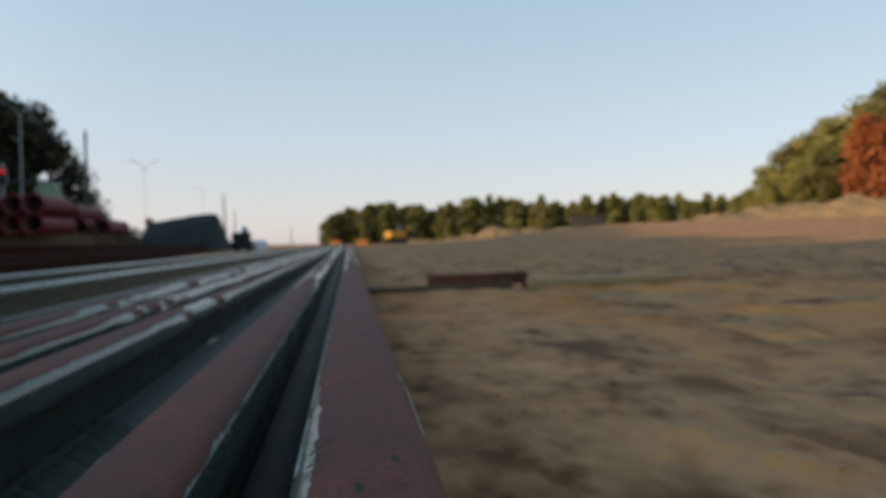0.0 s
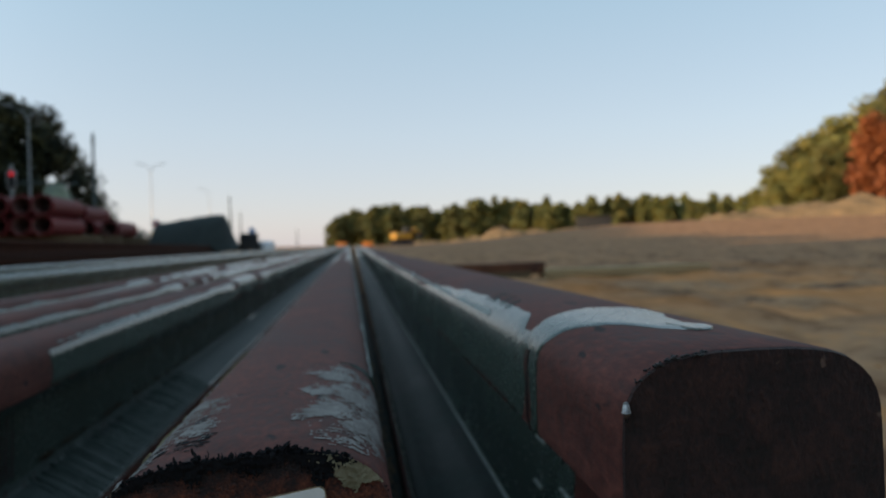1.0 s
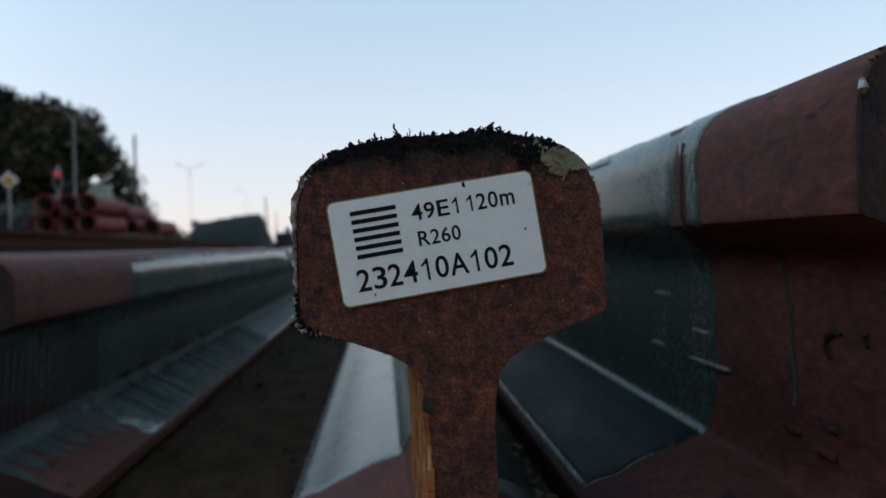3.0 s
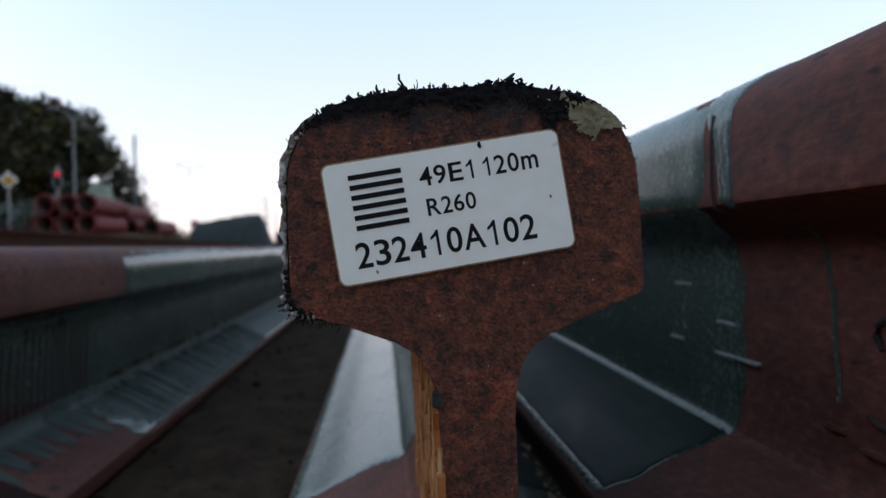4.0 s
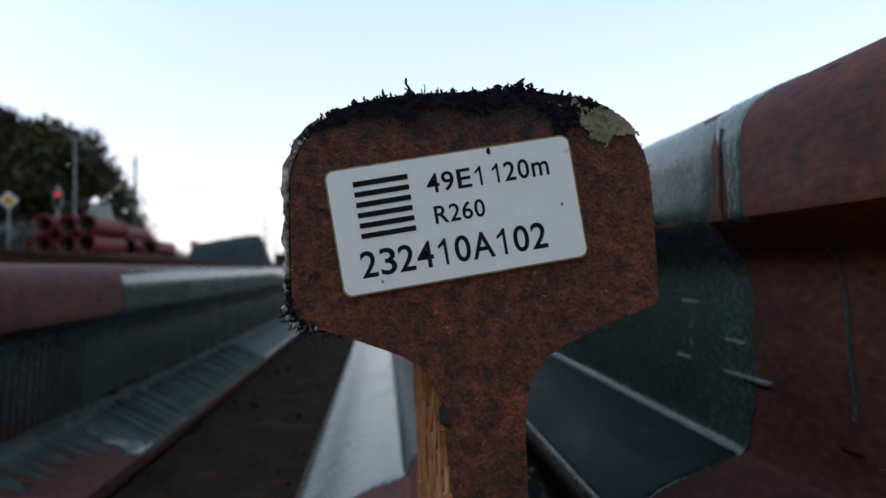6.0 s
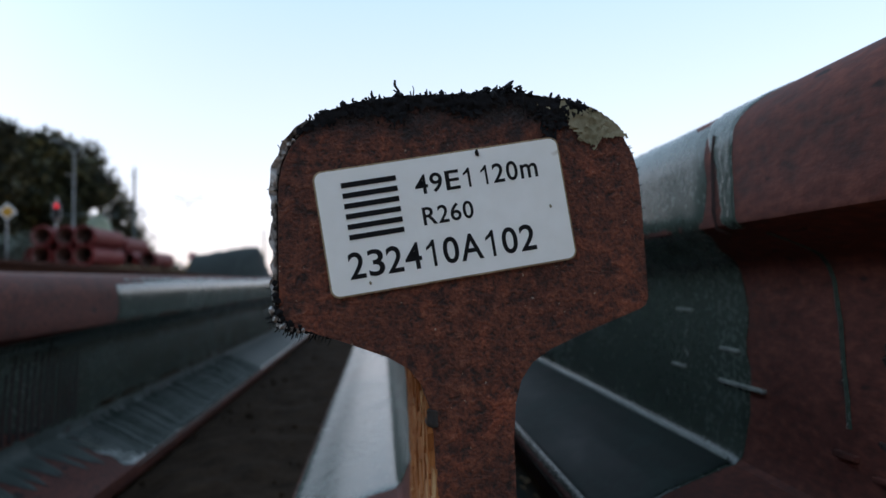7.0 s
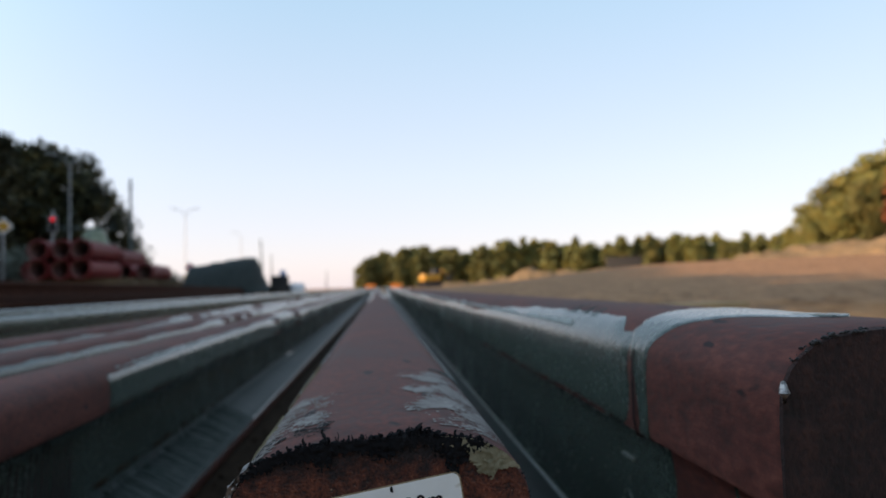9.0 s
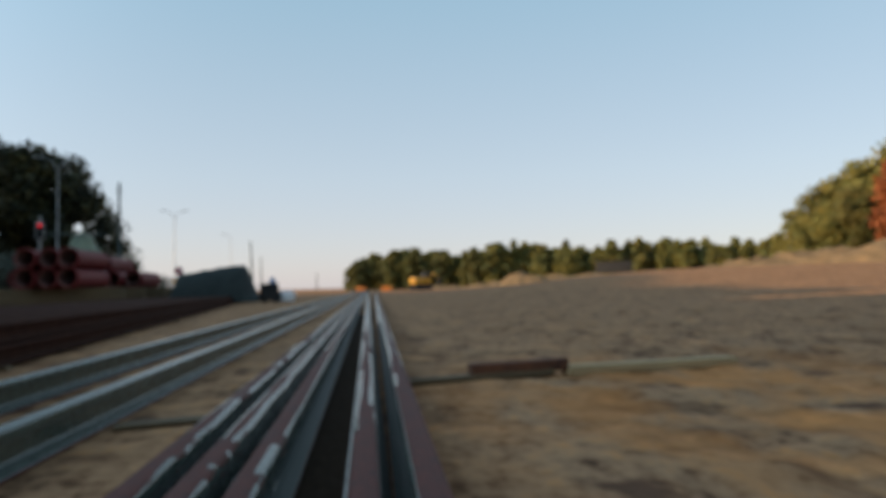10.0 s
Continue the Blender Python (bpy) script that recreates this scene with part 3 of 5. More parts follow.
def glyph_mesh(ch):
    """One character as points and faces in its own box, 0 to 1 each way."""
    if ch == "1":
        pts = [(0.66, 0.0), (1.0, 0.0), (1.0, 1.0), (0.76, 1.0), (0.66, 0.90), (0.66, 0.765), (0.0, 0.625), (0.0, 0.745), (0.40, 0.855)]
        return pts, [(0, 1, 2, 3, 4, 5), (5, 4, 8), (5, 8, 7, 6), (4, 3, 8)]
    cu = bpy.data.curves.new("lettering", "FONT")
    cu.body, cu.size, cu.extrude, cu.offset = ch, 1.0, 0.0, 0.014
    tmp = bpy.data.objects.new("tmp", cu)
    scene.collection.objects.link(tmp)
    bpy.context.view_layer.update()
    me = bpy.data.meshes.new_from_object(tmp.evaluated_get(bpy.context.evaluated_depsgraph_get()))
    bpy.data.objects.remove(tmp)
    xs, ys = [v.co.x for v in me.vertices], [v.co.y for v in me.vertices]
    w, h = max(xs) - min(xs), max(ys) - min(ys)
    return [((v.co.x - min(xs)) / w, (v.co.y - min(ys)) / h) for v in me.vertices], [tuple(p.vertices) for p in me.polygons]


def lettering(text, x, z, width, cap, parent, y):
    """Printed characters as a thin mesh: left end x, baseline z, given width and capital height."""
    pen, verts, faces = 0.0, [], []
    for ch in text:
        adv, left, right = GLYPHS[ch]
        pts, fs = glyph_mesh(ch)
        k = len(verts)
        verts += [(pen + left + (right - left) * px, y, (0.74 if ch == "m" else 1.0) * pz * cap) for px, pz in pts]
        faces += [tuple(i + k for i in f) for f in fs]
        pen += adv
    x_min, x_max = min(v[0] for v in verts), max(v[0] for v in verts)
    me = bpy.data.meshes.new("lettering")
    me.from_pydata([(x + (vx - x_min) / (x_max - x_min) * width, vy, z + vz) for vx, vy, vz in verts], [], faces)
    me.materials.append(M_INK)
    ob = new("lettering", me)
    ob.parent = parent
    return ob


label_m = pose(-0.0242, -0.0008, 0.1322, 0, -8.9, 0)
sticker = part("label", rounded_plate(0.0428, 0.0214, 0.0014, 0.00025), M_LABEL, None)
sticker.matrix_world = label_m
tagged(sticker, "white vinyl label with black print on rusty rail end", "label")
lettering("49E1", 0.0168, -0.0063, 0.0098, 0.0034, sticker, -0.0003)
lettering("120m", 0.0285, -0.0063, 0.0101, 0.0034, sticker, -0.0003)
lettering("R260", 0.0173, -0.0117, 0.0089, 0.0031, sticker, -0.0003)
lettering("232410A102", 0.0034, -0.0189, 0.0328, 0.0046, sticker, -0.0003)
M_GLUE = mat("yellowed_adhesive", [(0.22, 0.13, 0.07), (0.45, 0.33, 0.20)], 300, 1200, 0.8, 0, 0.2, 0.0003)
glue = part("adhesive_edge", rounded_plate(0.0434, 0.0220, 0.0016, 0.00008), M_GLUE, sticker, "yellowed adhesive round the label")
glue.location = (-0.0003, 0.0, 0.0003)
for k in range(6):
    bm = bmesh.new()
    box(bm, (0.0043, -0.00033, -0.0122 + 0.0018 * k), (0.0138, -0.0003, -0.0122 + 0.0018 * k + 0.0009))
    part("printed_bar", bm, M_INK, sticker, smooth=False)

for name, mm, cx, cz, s_, tip in (("dirt_speck", M_GREASE, 0.0285, -0.0006, 0.0005, "black crumb stuck on the label's edge"), ("dirt_speck", M_BEIGE, 0.0066, -0.0199, 0.0003, "beige clay fleck on the label"), ("dirt_speck", M_BEIGE, 0.0398, -0.0118, 0.0003, "beige clay fleck on the label")):
    bm = bmesh.new()
    bmesh.ops.create_icosphere(bm, subdivisions=2, radius=s_)
    for v in bm.verts:
        v.co = Vector((cx, -0.00035, cz)) + Vector((v.co.x * 0.7, v.co.y * 0.35, v.co.z * 1.2)) * (1 + 0.6 * nz(*(v.co * 3000)))
    part(name, bm, mm, sticker, tip)


def ragged_cap(y, lift, depth, lo, hi, seed, tear=1.0, step=0.0004, reach=0.0085):
    """A crust that clings to the upper rim of the end face from lo to hi along the section (signed), hanging down by depth(u): small uneven cells with a torn edge."""
    bm = bmesh.new()
    grid = {}

    def spot(i, j):
        if (i, j) not in grid:
            u, d = lo + i * step, j * step
            p, nn = crown(u)
            q = p - nn * d
            h = lift * (1.0 + 1.1 * nz(u * 900, d * 900, seed) + 0.9 * nz(u * 2600, d * 2600, seed + 5))
            grid[(i, j)] = bm.verts.new((q.x + 0.00035 * nz(i * 1.7, j * 1.3, seed + 1), y - 0.0005 - max(0.00005, h), q.z + 0.00035 * nz(i * 1.1, j * 1.9, seed + 2)))
        return grid[(i, j)]
    for i in range(int((hi - lo) / step)):
        u = lo + (i + 0.5) * step
        for j in range(int(reach / step)):
            d = j * step
            if d < depth(u) * (1 + tear * (0.55 * nz(u * 1100, d * 1100, seed + 7) + 0.35 * nz(u * 3100, d * 3100, seed + 8))):
                bm.faces.new((spot(i, j), spot(i + 1, j), spot(i + 1, j + 1), spot(i, j + 1)))
    bmesh.ops.recalc_face_normals(bm, faces=bm.faces)
    if sum(f.normal.y for f in bm.faces) > 0:
        bmesh.ops.reverse_faces(bm, faces=bm.faces)
    return bm


def grease_depth(u):
    d = 0.0017 + 0.0010 * nz(u * 160, 1, 0) + 0.0012 * nz(u * 620, 2, 0) + 0.0009 * nz(u * 1900, 6, 0)
    d += 0.0016 * math.exp(-((u - 0.001) / 0.004) ** 2) + 0.0050 * math.exp(-((u - 0.0168) / 0.0028) ** 2) + 0.0022 * math.exp(-((u + 0.0115) / 0.003) ** 2)
    return d * smooth_step(-0.031, -0.024, u) * (1 - smooth_step(0.021, 0.025, u)) + 0.0003


part("burnt_crust", ragged_cap(0.0, 0.0004, grease_depth, -0.031, 0.025, 1.0), M_GREASE, mid, "black burnt crust along the cut")
part("clay_smear", ragged_cap(0.0, 0.0003, lambda u: (0.0056 + 0.0016 * nz(u * 300, 3, 0) + 0.0008 * nz(u * 1300, 5, 0)) * (0.25 * smooth_step(0.013, 0.0145, u) + 0.75 * smooth_step(0.0175, 0.0235, u)) * (1 - smooth_step(0.027, 0.0325, u)) + 0.0002, 0.0135, 0.033, 2.0, 0.3), M_BEIGE, mid, "dried beige clay smear")


def spikes(rows, base_y, seed):
    """Torn slivers standing out from the rim: (u, length, width)."""
    rnd = random.Random(seed)
    bm = bmesh.new()
    for u, ln, w in rows:
        p, n = crown(u)
        base = Vector((p.x, base_y + rnd.uniform(0.0, 0.0012), p.z)) - n * 0.0004
        ln *= 1.25
        d = (n + Vector((rnd.uniform(-0.16, 0.16), rnd.uniform(-0.2, 0.1), rnd.uniform(0.0, 0.2)))).normalized()
        side = d.cross(Vector((0, 1, 0))).normalized()
        knots = 4
        prev = None
        for k in range(knots + 1):
            f = k / knots
            c = base + d * ln * f + side * w * rnd.uniform(-0.3, 0.3) * (f > 0)
            r = w * (1 - f * 0.55) * rnd.uniform(0.6, 1.25) / 2
            ring = [bm.verts.new(c + side * r * math.cos(a) + Vector((0, r * math.sin(a), 0))) for a in (0.3, 2.4, 4.5)]
            if prev:
                for q in range(3):
                    bm.faces.new((prev[q], prev[(q + 1) % 3], ring[(q + 1) % 3], ring[q]))
            prev = ring
        bm.faces.new(prev)
    bmesh.ops.recalc_face_normals(bm, faces=bm.faces)
    return bm


rnd = random.Random(5)
rows = [(-0.0108, 0.0028, 0.0011), (-0.0105, 0.0021, 0.0009), (-0.0112, 0.0016, 0.0012), (-0.0150, 0.0018, 0.0008), (-0.0153, 0.0010, 0.0011), (-0.0184, 0.0012, 0.0007), (-0.0180, 0.0008, 0.0009), (-0.0080, 0.0019, 0.0004), (-0.0083, 0.0012, 0.0005), (-0.0056, 0.0013, 0.0005), (-0.0050, 0.0012, 0.0005), (-0.0022, 0.0010, 0.0005), (0.0005, 0.0012, 0.0008), (0.0170, 0.0014, 0.0011), (0.0182, 0.0011, 0.0010), (0.0225, 0.0008, 0.0004), (0.0092, 0.0024, 0.0022), (0.0105, 0.0018, 0.0016), (0.0078, 0.0016, 0.002), (0.0065, 0.0012, 0.0016), (-0.0265, 0.0014, 0.0007), (-0.0335, 0.0018, 0.0005), (-0.0405, 0.0016, 0.0004), (-0.046, 0.0008, 0.0005)]
rows += [(rnd.uniform(-0.029, 0.022), 0.0003 + 0.0008 * rnd.random() ** 3, rnd.uniform(0.0004, 0.0010)) for _ in range(150)]
rows += [(rnd.gauss(0.0082, 0.0022), rnd.uniform(0.0008, 0.0019), rnd.uniform(0.0009, 0.0019)) for _ in range(46)]
rows += [(rnd.gauss(-0.064, 0.0035), rnd.uniform(0.0006, 0.0022), rnd.uniform(0.0002, 0.0006)) for _ in range(46)]
rows += [(rnd.uniform(-0.1, -0.03), rnd.uniform(0.0003, 0.0007), rnd.uniform(0.0002, 0.0005)) for _ in range(18)]
rows += [(rnd.uniform(0.02, 0.072), rnd.uniform(0.0002, 0.0006), rnd.uniform(0.0002, 0.0004)) for _ in range(40)]
bm = bmesh.new()
rnd = random.Random(31)
for k in range(190):
    u = rnd.uniform(-0.030, 0.023) if k < 70 else (rnd.gauss(0.008, 0.0035) if k < 110 else rnd.gauss(-0.064, 0.003))
    p, n = crown(u)
    s_ = rnd.uniform(0.00025, 0.0007) * (1.3 if 70 <= k < 110 else 1)
    c = Vector((p.x, rnd.uniform(-0.0006, 0.0016), p.z)) + n * rnd.uniform(-0.0006, 0.0005)
    r = bmesh.ops.create_icosphere(bm, subdivisions=1, radius=s_)
    for v in r["verts"]:
        v.co = c + Vector((v.co.x * rnd.uniform(0.7, 1.6), v.co.y, v.co.z * rnd.uniform(0.7, 1.5)))
tagged(part("slag", bm, M_GREASE, mid, "black slag crumbs on the cut", smooth=False), kind="stuff")
tagged(part("burr", spikes(rows, -0.0003, 3), M_GREASE, mid, "black torn steel slivers", smooth=False), kind="stuff")

# the bright sheared lip down the left flank of the labelled head, and flaking rust on its web
def lip(u_from, u_to, out, back, seed, side=-1, wob=0.0004, y0=0.0):
    verts, faces = [], []
    n = 60
    for i in range(n + 1):
        u = u_from + (u_to - u_from) * i / n
        p, nn = on_profile(u, side)
        for j, (o, yy) in enumerate(((-0.0002, 0.0002), (out, -0.0004), (out * 1.1, back * 0.5), (0.0001, back))):
            q = p + nn * (o + wob * nz(u * 420, j * 1.3, seed) * (0 < j < 3))
            verts.append((q.x, y0 + yy + 0.0004 * nz(u * 500, j, seed + 2), q.z))
    for i in range(n):
        for j in range(3):
            faces.append((i * 4 + j, i * 4 + j + 1, (i + 1) * 4 + j + 1, (i + 1) * 4 + j))
    bm = from_data(verts, faces)
    bmesh.ops.recalc_face_normals(bm, faces=bm.faces)
    return bm


part("sheared_lip", lip(0.027, 0.0655, 0.0008, 0.005, 1.0, -1, 0.0011), M_BURR, mid, "bright sheared steel lip", sharp=60)
M_CHIP = mat("chipped_dark_steel", [(0.008, 0.007, 0.007), (0.05, 0.045, 0.043)], 220, 900, 0.6, 0.3, 0.8, 0.0006)
bm = bmesh.new()
rnd = random.Random(77)
for _ in range(34):
    p, n = crown(-rnd.gauss(0.0625, 0.0035) if rnd.random() < 0.7 else -rnd.uniform(0.03, 0.06))
    c = Vector((p.x, rnd.uniform(-0.0010, 0.0008), p.z)) + n * rnd.uniform(-0.0003, 0.0008)
    r = bmesh.ops.create_icosphere(bm, subdivisions=1, radius=rnd.uniform(0.0002, 0.0007))
    for v in r["verts"]:
        v.co = c + Vector((v.co.x * rnd.uniform(0.5, 1.3), v.co.y, v.co.z * rnd.uniform(0.7, 1.7)))
splinters = bmesh.new()
for _ in range(60):
    p, n = crown(-rnd.gauss(0.021, 0.006))
    c = Vector((p.x, -0.0106 + rnd.uniform(-0.0004, 0.0022), p.z)) + n * rnd.uniform(-0.0004, 0.0002)
    r = bmesh.ops.create_icosphere(splinters, subdivisions=1, radius=rnd.uniform(0.00015, 0.0006))
    for v in r["verts"]:
        v.co = c + Vector((v.co.x * rnd.uniform(0.8, 1.9), v.co.y, v.co.z * rnd.uniform(0.5, 1.2)))
tagged(part("torn_rim", splinters, M_CHIP, right_rail, "ragged grey splinters along the cut", smooth=False), kind="stuff")
tagged(part("torn_rim", bm, M_BURR, mid, "bright torn splinters at the corner", smooth=False), kind="stuff")
bm = bmesh.new()
rnd = random.Random(9)
for _ in range(420):
    u, y = rnd.uniform(0.094, 0.142), 0.001 + 0.10 * rnd.random() ** 1.3
    p, nn = on_profile(u, -1)
    c = Vector((p.x, y, p.z)) + nn * 0.0006
    a, b, h = rnd.uniform(0.0015, 0.005), rnd.uniform(0.002, 0.0075), rnd.uniform(0.0001, 0.0007)
    top = [bm.verts.new(c + nn * h * rnd.uniform(0.5, 1) + Vector((0, a * math.cos(k * 1.047 + 0.3) * rnd.uniform(0.6, 1), b * math.sin(k * 1.047 + 0.3) * rnd.uniform(0.6, 1)))) for k in range(6)]
    bot = [bm.verts.new(v.co - nn * (h + 0.0008)) for v in top]
    bm.faces.new(top)
    for k in range(6):
        bm.faces.new((top[k], bot[k], bot[(k + 1) % 6], top[(k + 1) % 6]))
bmesh.ops.recalc_face_normals(bm, faces=bm.faces)
tagged(part("flaking_rust", bm, M_FLAKE, mid, "flaking orange rust on the web", smooth=False), kind="stuff")
bm = bmesh.new()
box(bm, (-0.0082, -0.0009, 0.0897), (-0.0062, 0.002, 0.0928), 0.0007)
for v in bm.verts:
    v.co += Vector((nz(*(v.co * 900)), nz(*(v.co * 700)), nz(*(v.co * 1100)))) * 0.0005
part("steel_nick", bm, M_CHIP, mid, "dark grey chipped nick")

def ribbon(pts, width, side, lift):
    """A narrow band along (u, y) points on one flank."""
    bm = bmesh.new()
    prev = None
    for u, y in pts:
        p, n = on_profile(u, side)
        ring = [bm.verts.new((p.x + n.x * l, y + dy, p.z + n.z * l)) for dy, l in ((-width / 2, lift * 0.3), (0, lift), (width / 2, lift * 0.3))]
        if prev:
            for k in (0, 1):
                bm.faces.new((prev[k], prev[k + 1], ring[k + 1], ring[k]))
        prev = ring
    bmesh.ops.recalc_face_normals(bm, faces=bm.faces)
    return bm


def each_stroke(name, rows, side, lift, material, parent, label):
    for row in rows:
        part(name, strokes([row], side, lift), material, parent, label)


# paint licks and brush marks
rnd = random.Random(11)
each_stroke("brush_mark", [(0.0375, 0.118 + 0.0015 * k, 0.0375 - rnd.uniform(0.010, 0.019), 0.116 + 0.0018 * k - 0.002, rnd.uniform(0.0007, 0.0016)) for k in range(4)], 1, 0.0008, M_PAINT, mid, "thin brush marks")
each_stroke("brush_mark", [(0.039, y, 0.039 - rnd.uniform(0.005, 0.013), y + rnd.uniform(-0.008, 0.002), rnd.uniform(0.0005, 0.0012)) for y in [rnd.uniform(0.03, 0.2) for _ in range(26)]], -1, 0.0008, M_BEIGE, mid, "thin pale brush marks")

def smear(u0, u1, y0, y1, seed, thr, side=1, step=0.0006, lift=0.00022):
    """A worn, broken film on the head: small cells kept where a noise is high."""
    bm = bmesh.new()
    grid = {}
    nu, ny = int((u1 - u0) / step), int((y1 - y0) / step)
    keep = lambda i, j: nz((u0 + i * step) * 90, (y0 + j * step) * 70, seed) + 0.55 * nz((u0 + i * step) * 300, (y0 + j * step) * 520, seed + 2) + 0.5 * nz((u0 + i * step) * 1100, (y0 + j * step) * 900, seed + 4) > thr + 0.9 * (abs(i / nu - 0.5) * 2) ** 3 + 0.9 * (abs(j / ny - 0.5) * 2) ** 4

    def vert(i, j):
        if (i, j) not in grid:
            u, y = u0 + i * step, y0 + j * step
            u += 0.5 * step * nz(i * 1.7, j * 1.3, 4)
            y += 0.5 * step * nz(i * 1.1, j * 1.9, 8)
            p, n = on_profile(u, side)
            q = p + n * lift
            grid[(i, j)] = bm.verts.new((q.x, y, q.z))
        return grid[(i, j)]
    for i in range(nu):
        for j in range(ny):
            if keep(i, j):
                bm.faces.new((vert(i, j), vert(i + 1, j), vert(i + 1, j + 1), vert(i, j + 1)))
    bmesh.ops.recalc_face_normals(bm, faces=bm.faces)
    if sum(f.normal.z for f in bm.faces) < 0:
        bmesh.ops.reverse_faces(bm, faces=bm.faces)
    return bm


M_SCUFF = mat("pale_cement_film", [(0.13, 0.105, 0.092), (0.27, 0.24, 0.215)], 120, 600, 0.85, 0, 0.6, 0.0006)
part("cement_film", smear(0.006, 0.043, 0.002, 0.118, 3.0, -0.24), M_SCUFF, mid, "pale worn cement film")
part("cement_film", smear(0.008, 0.043, 0.002, 0.085, 6.0, -0.02, -1), M_SCUFF, mid, "pale worn cement film")
part("cement_film", smear(0.000, 0.036, 0.003, 0.026, 8.0, 0.12, -1), M_GREASE, mid, "dark burnt film")

# thick pale rims where the brush ended on the heads
# same pale colour paints the highlights of fillet, foot edge and mill marks
M_RIMGLINT = mat("dried_rim_and_glint", [(0.16, 0.18, 0.16), (0.34, 0.36, 0.33)], 90, 500, 0.6, 0, 0.6, 0.0006)


def rim_and_glint(side, y0, start, u, width, seed, parent, label):
    bm = coat(side, y0, lambda q: start, lambda t: u - width * max(0.0, 0.55 + nz(t * 21, seed, 1) + 0.6 * nz(t * 90, seed, 2)), u - width * 0.6, u, rows_fine=420, seed=seed, step=0.0022, stop=7, lift=0.0005)
    return part("rim_and_glint", bm, M_RIMGLINT, parent, label, sharp=60)


rim_and_glint(-1, 0.0, 0.10, 0.0345, 0.0022, 41.0, mid, "pale dried rim of the brushed coat")
rim_and_glint(1, 0.0, 0.125, 0.0345, 0.0026, 42.0, mid, "pale dried rim of the brushed coat")
rim_and_glint(-1, -0.010, 0.16, 0.0325, 0.0034, 43.0, right_rail, "pale dried rim of the brushed coat")
rim_and_glint(1, 0.25, 0.2, 0.0300, 0.0030, 44.0, left_rail, "pale dried rim of the brushed coat")

# highlights on the fillet and the foot's edge, painted as pale strips
part("rim_and_glint", coat(-1, -0.010, lambda q: 0.121, lambda t: 0.1570 + 0.0003 * nz(t * 30, 45.0, 1), 0.1570, 0.1597, seed=45.0, stop=7, lift=0.0008), M_RIMGLINT, right_rail, "pale bead along the fillet, its highlight painted in", sharp=60)
rim_and_glint(1, 0.25, 0.16, ARC[-5] + 0.0010, 0.0010, 48.0, left_rail, "painted highlight along the edge of the painted foot")

# the spill over the right rail's head
SPILL = ((-0.066, 0.060, 0.0665), (-0.046, 0.061, 0.070), (-0.035, 0.061, 0.077), (-0.030, 0.058, 0.080), (-0.023, 0.052, 0.081), (-0.012, 0.041, 0.086), (-0.005, 0.028, 0.089), (0.0, 0.0215, 0.090), (0.004, 0.0205, 0.089), (0.0065, 0.036, 0.087), (0.008, 0.054, 0.085), (0.0115, 0.058, 0.081), (0.014, 0.066, 0.073))


def spill_mesh(lift=0.0005):
    bm = bmesh.new()
    prev = None
    for i in range(61):
        u = SPILL[0][0] + (SPILL[-1][0] - SPILL[0][0]) * i / 60
        k = max(q for q in range(len(SPILL) - 1) if SPILL[q][0] <= u + 1e-9)
        f = (u - SPILL[k][0]) / (SPILL[k + 1][0] - SPILL[k][0])
        near = SPILL[k][1] + f * (SPILL[k + 1][1] - SPILL[k][1]) + 0.0012 * nz(u * 260, 1, 0) + (0.002 * nz(u * 120, 3, 0) + 0.001 * nz(u * 420, 4, 0)) * smooth_step(-0.024, -0.012, u)
        far_y = SPILL[k][2] + f * (SPILL[k + 1][2] - SPILL[k][2]) + 0.0016 * nz(u * 320, 5, 0) + (0.002 * nz(u * 140, 8, 0) + 0.0012 * nz(u * 480, 9, 0)) * smooth_step(-0.024, -0.012, u)
        p, n = crown(u)
        ring = []
        for j in range(17):
            g = j / 16
            h = lift * (0.2 if j in (0, 16) or i in (0, 60) else 1 + 0.3 * nz(u * 300, g * 9, 2))
            ring.append(bm.verts.new((p.x + n.x * h, near + (far_y - near) * g, p.z + n.z * h)))
        if prev:
            for j in range(16):
                bm.faces.new((prev[j], ring[j], ring[j + 1], prev[j + 1]))
        prev = ring
    bmesh.ops.recalc_face_normals(bm, faces=bm.faces)
    if sum(f.normal.z for f in bm.faces) < 0:
        bmesh.ops.reverse_faces(bm, faces=bm.faces)
    return bm


part("paint_spill", spill_mesh(), M_PAINT, right_rail, "glossy spilled paint tongue", sharp=60)
part("paint_spill", patch(lambda f: (0.0195 + 0.0150 * f, 0.0015 - 0.002 * f + 0.0006 * nz(f * 6, 3, 0), 0.0060 + 0.0048 * math.sin(3.0 * f) * (1 - 0.5 * f) + 0.0006 * nz(f * 9, 1, 0)), 1, 0.00065), M_PAINT, right_rail, "tail of the spilled paint")
part("drip_line", ribbon([(0.036 + 0.0045 * k, 0.0712 + 0.0004 * nz(k, 7, 0)) for k in range(8)], 0.0008, -1, 0.0012), M_WEBRUST, right_rail, "bare brown line beside the paint's edge")
part("paint_fleck", patch(lambda f: (0.20 + 0.145 * f, 0.0335 - 0.0065 * smooth_step(0.80, 0.95, f) + 0.0004 * nz(f * 40, 1, 0), 0.0352 + 0.001 * nz(f * 30, 2, 0)), -1, rows=40), M_PAINT, right_rail)
rnd = random.Random(17)
each_stroke("brush_mark", [(0.031, y, 0.031 - rnd.uniform(0.009, 0.017), y + rnd.uniform(0.004, 0.012), rnd.uniform(0.0006, 0.0011)) for y in [0.128 + 0.0048 * k for k in range(11)]], -1, 0.0005, M_PAINT, right_rail, "thin brush marks")
bm = bmesh.new()
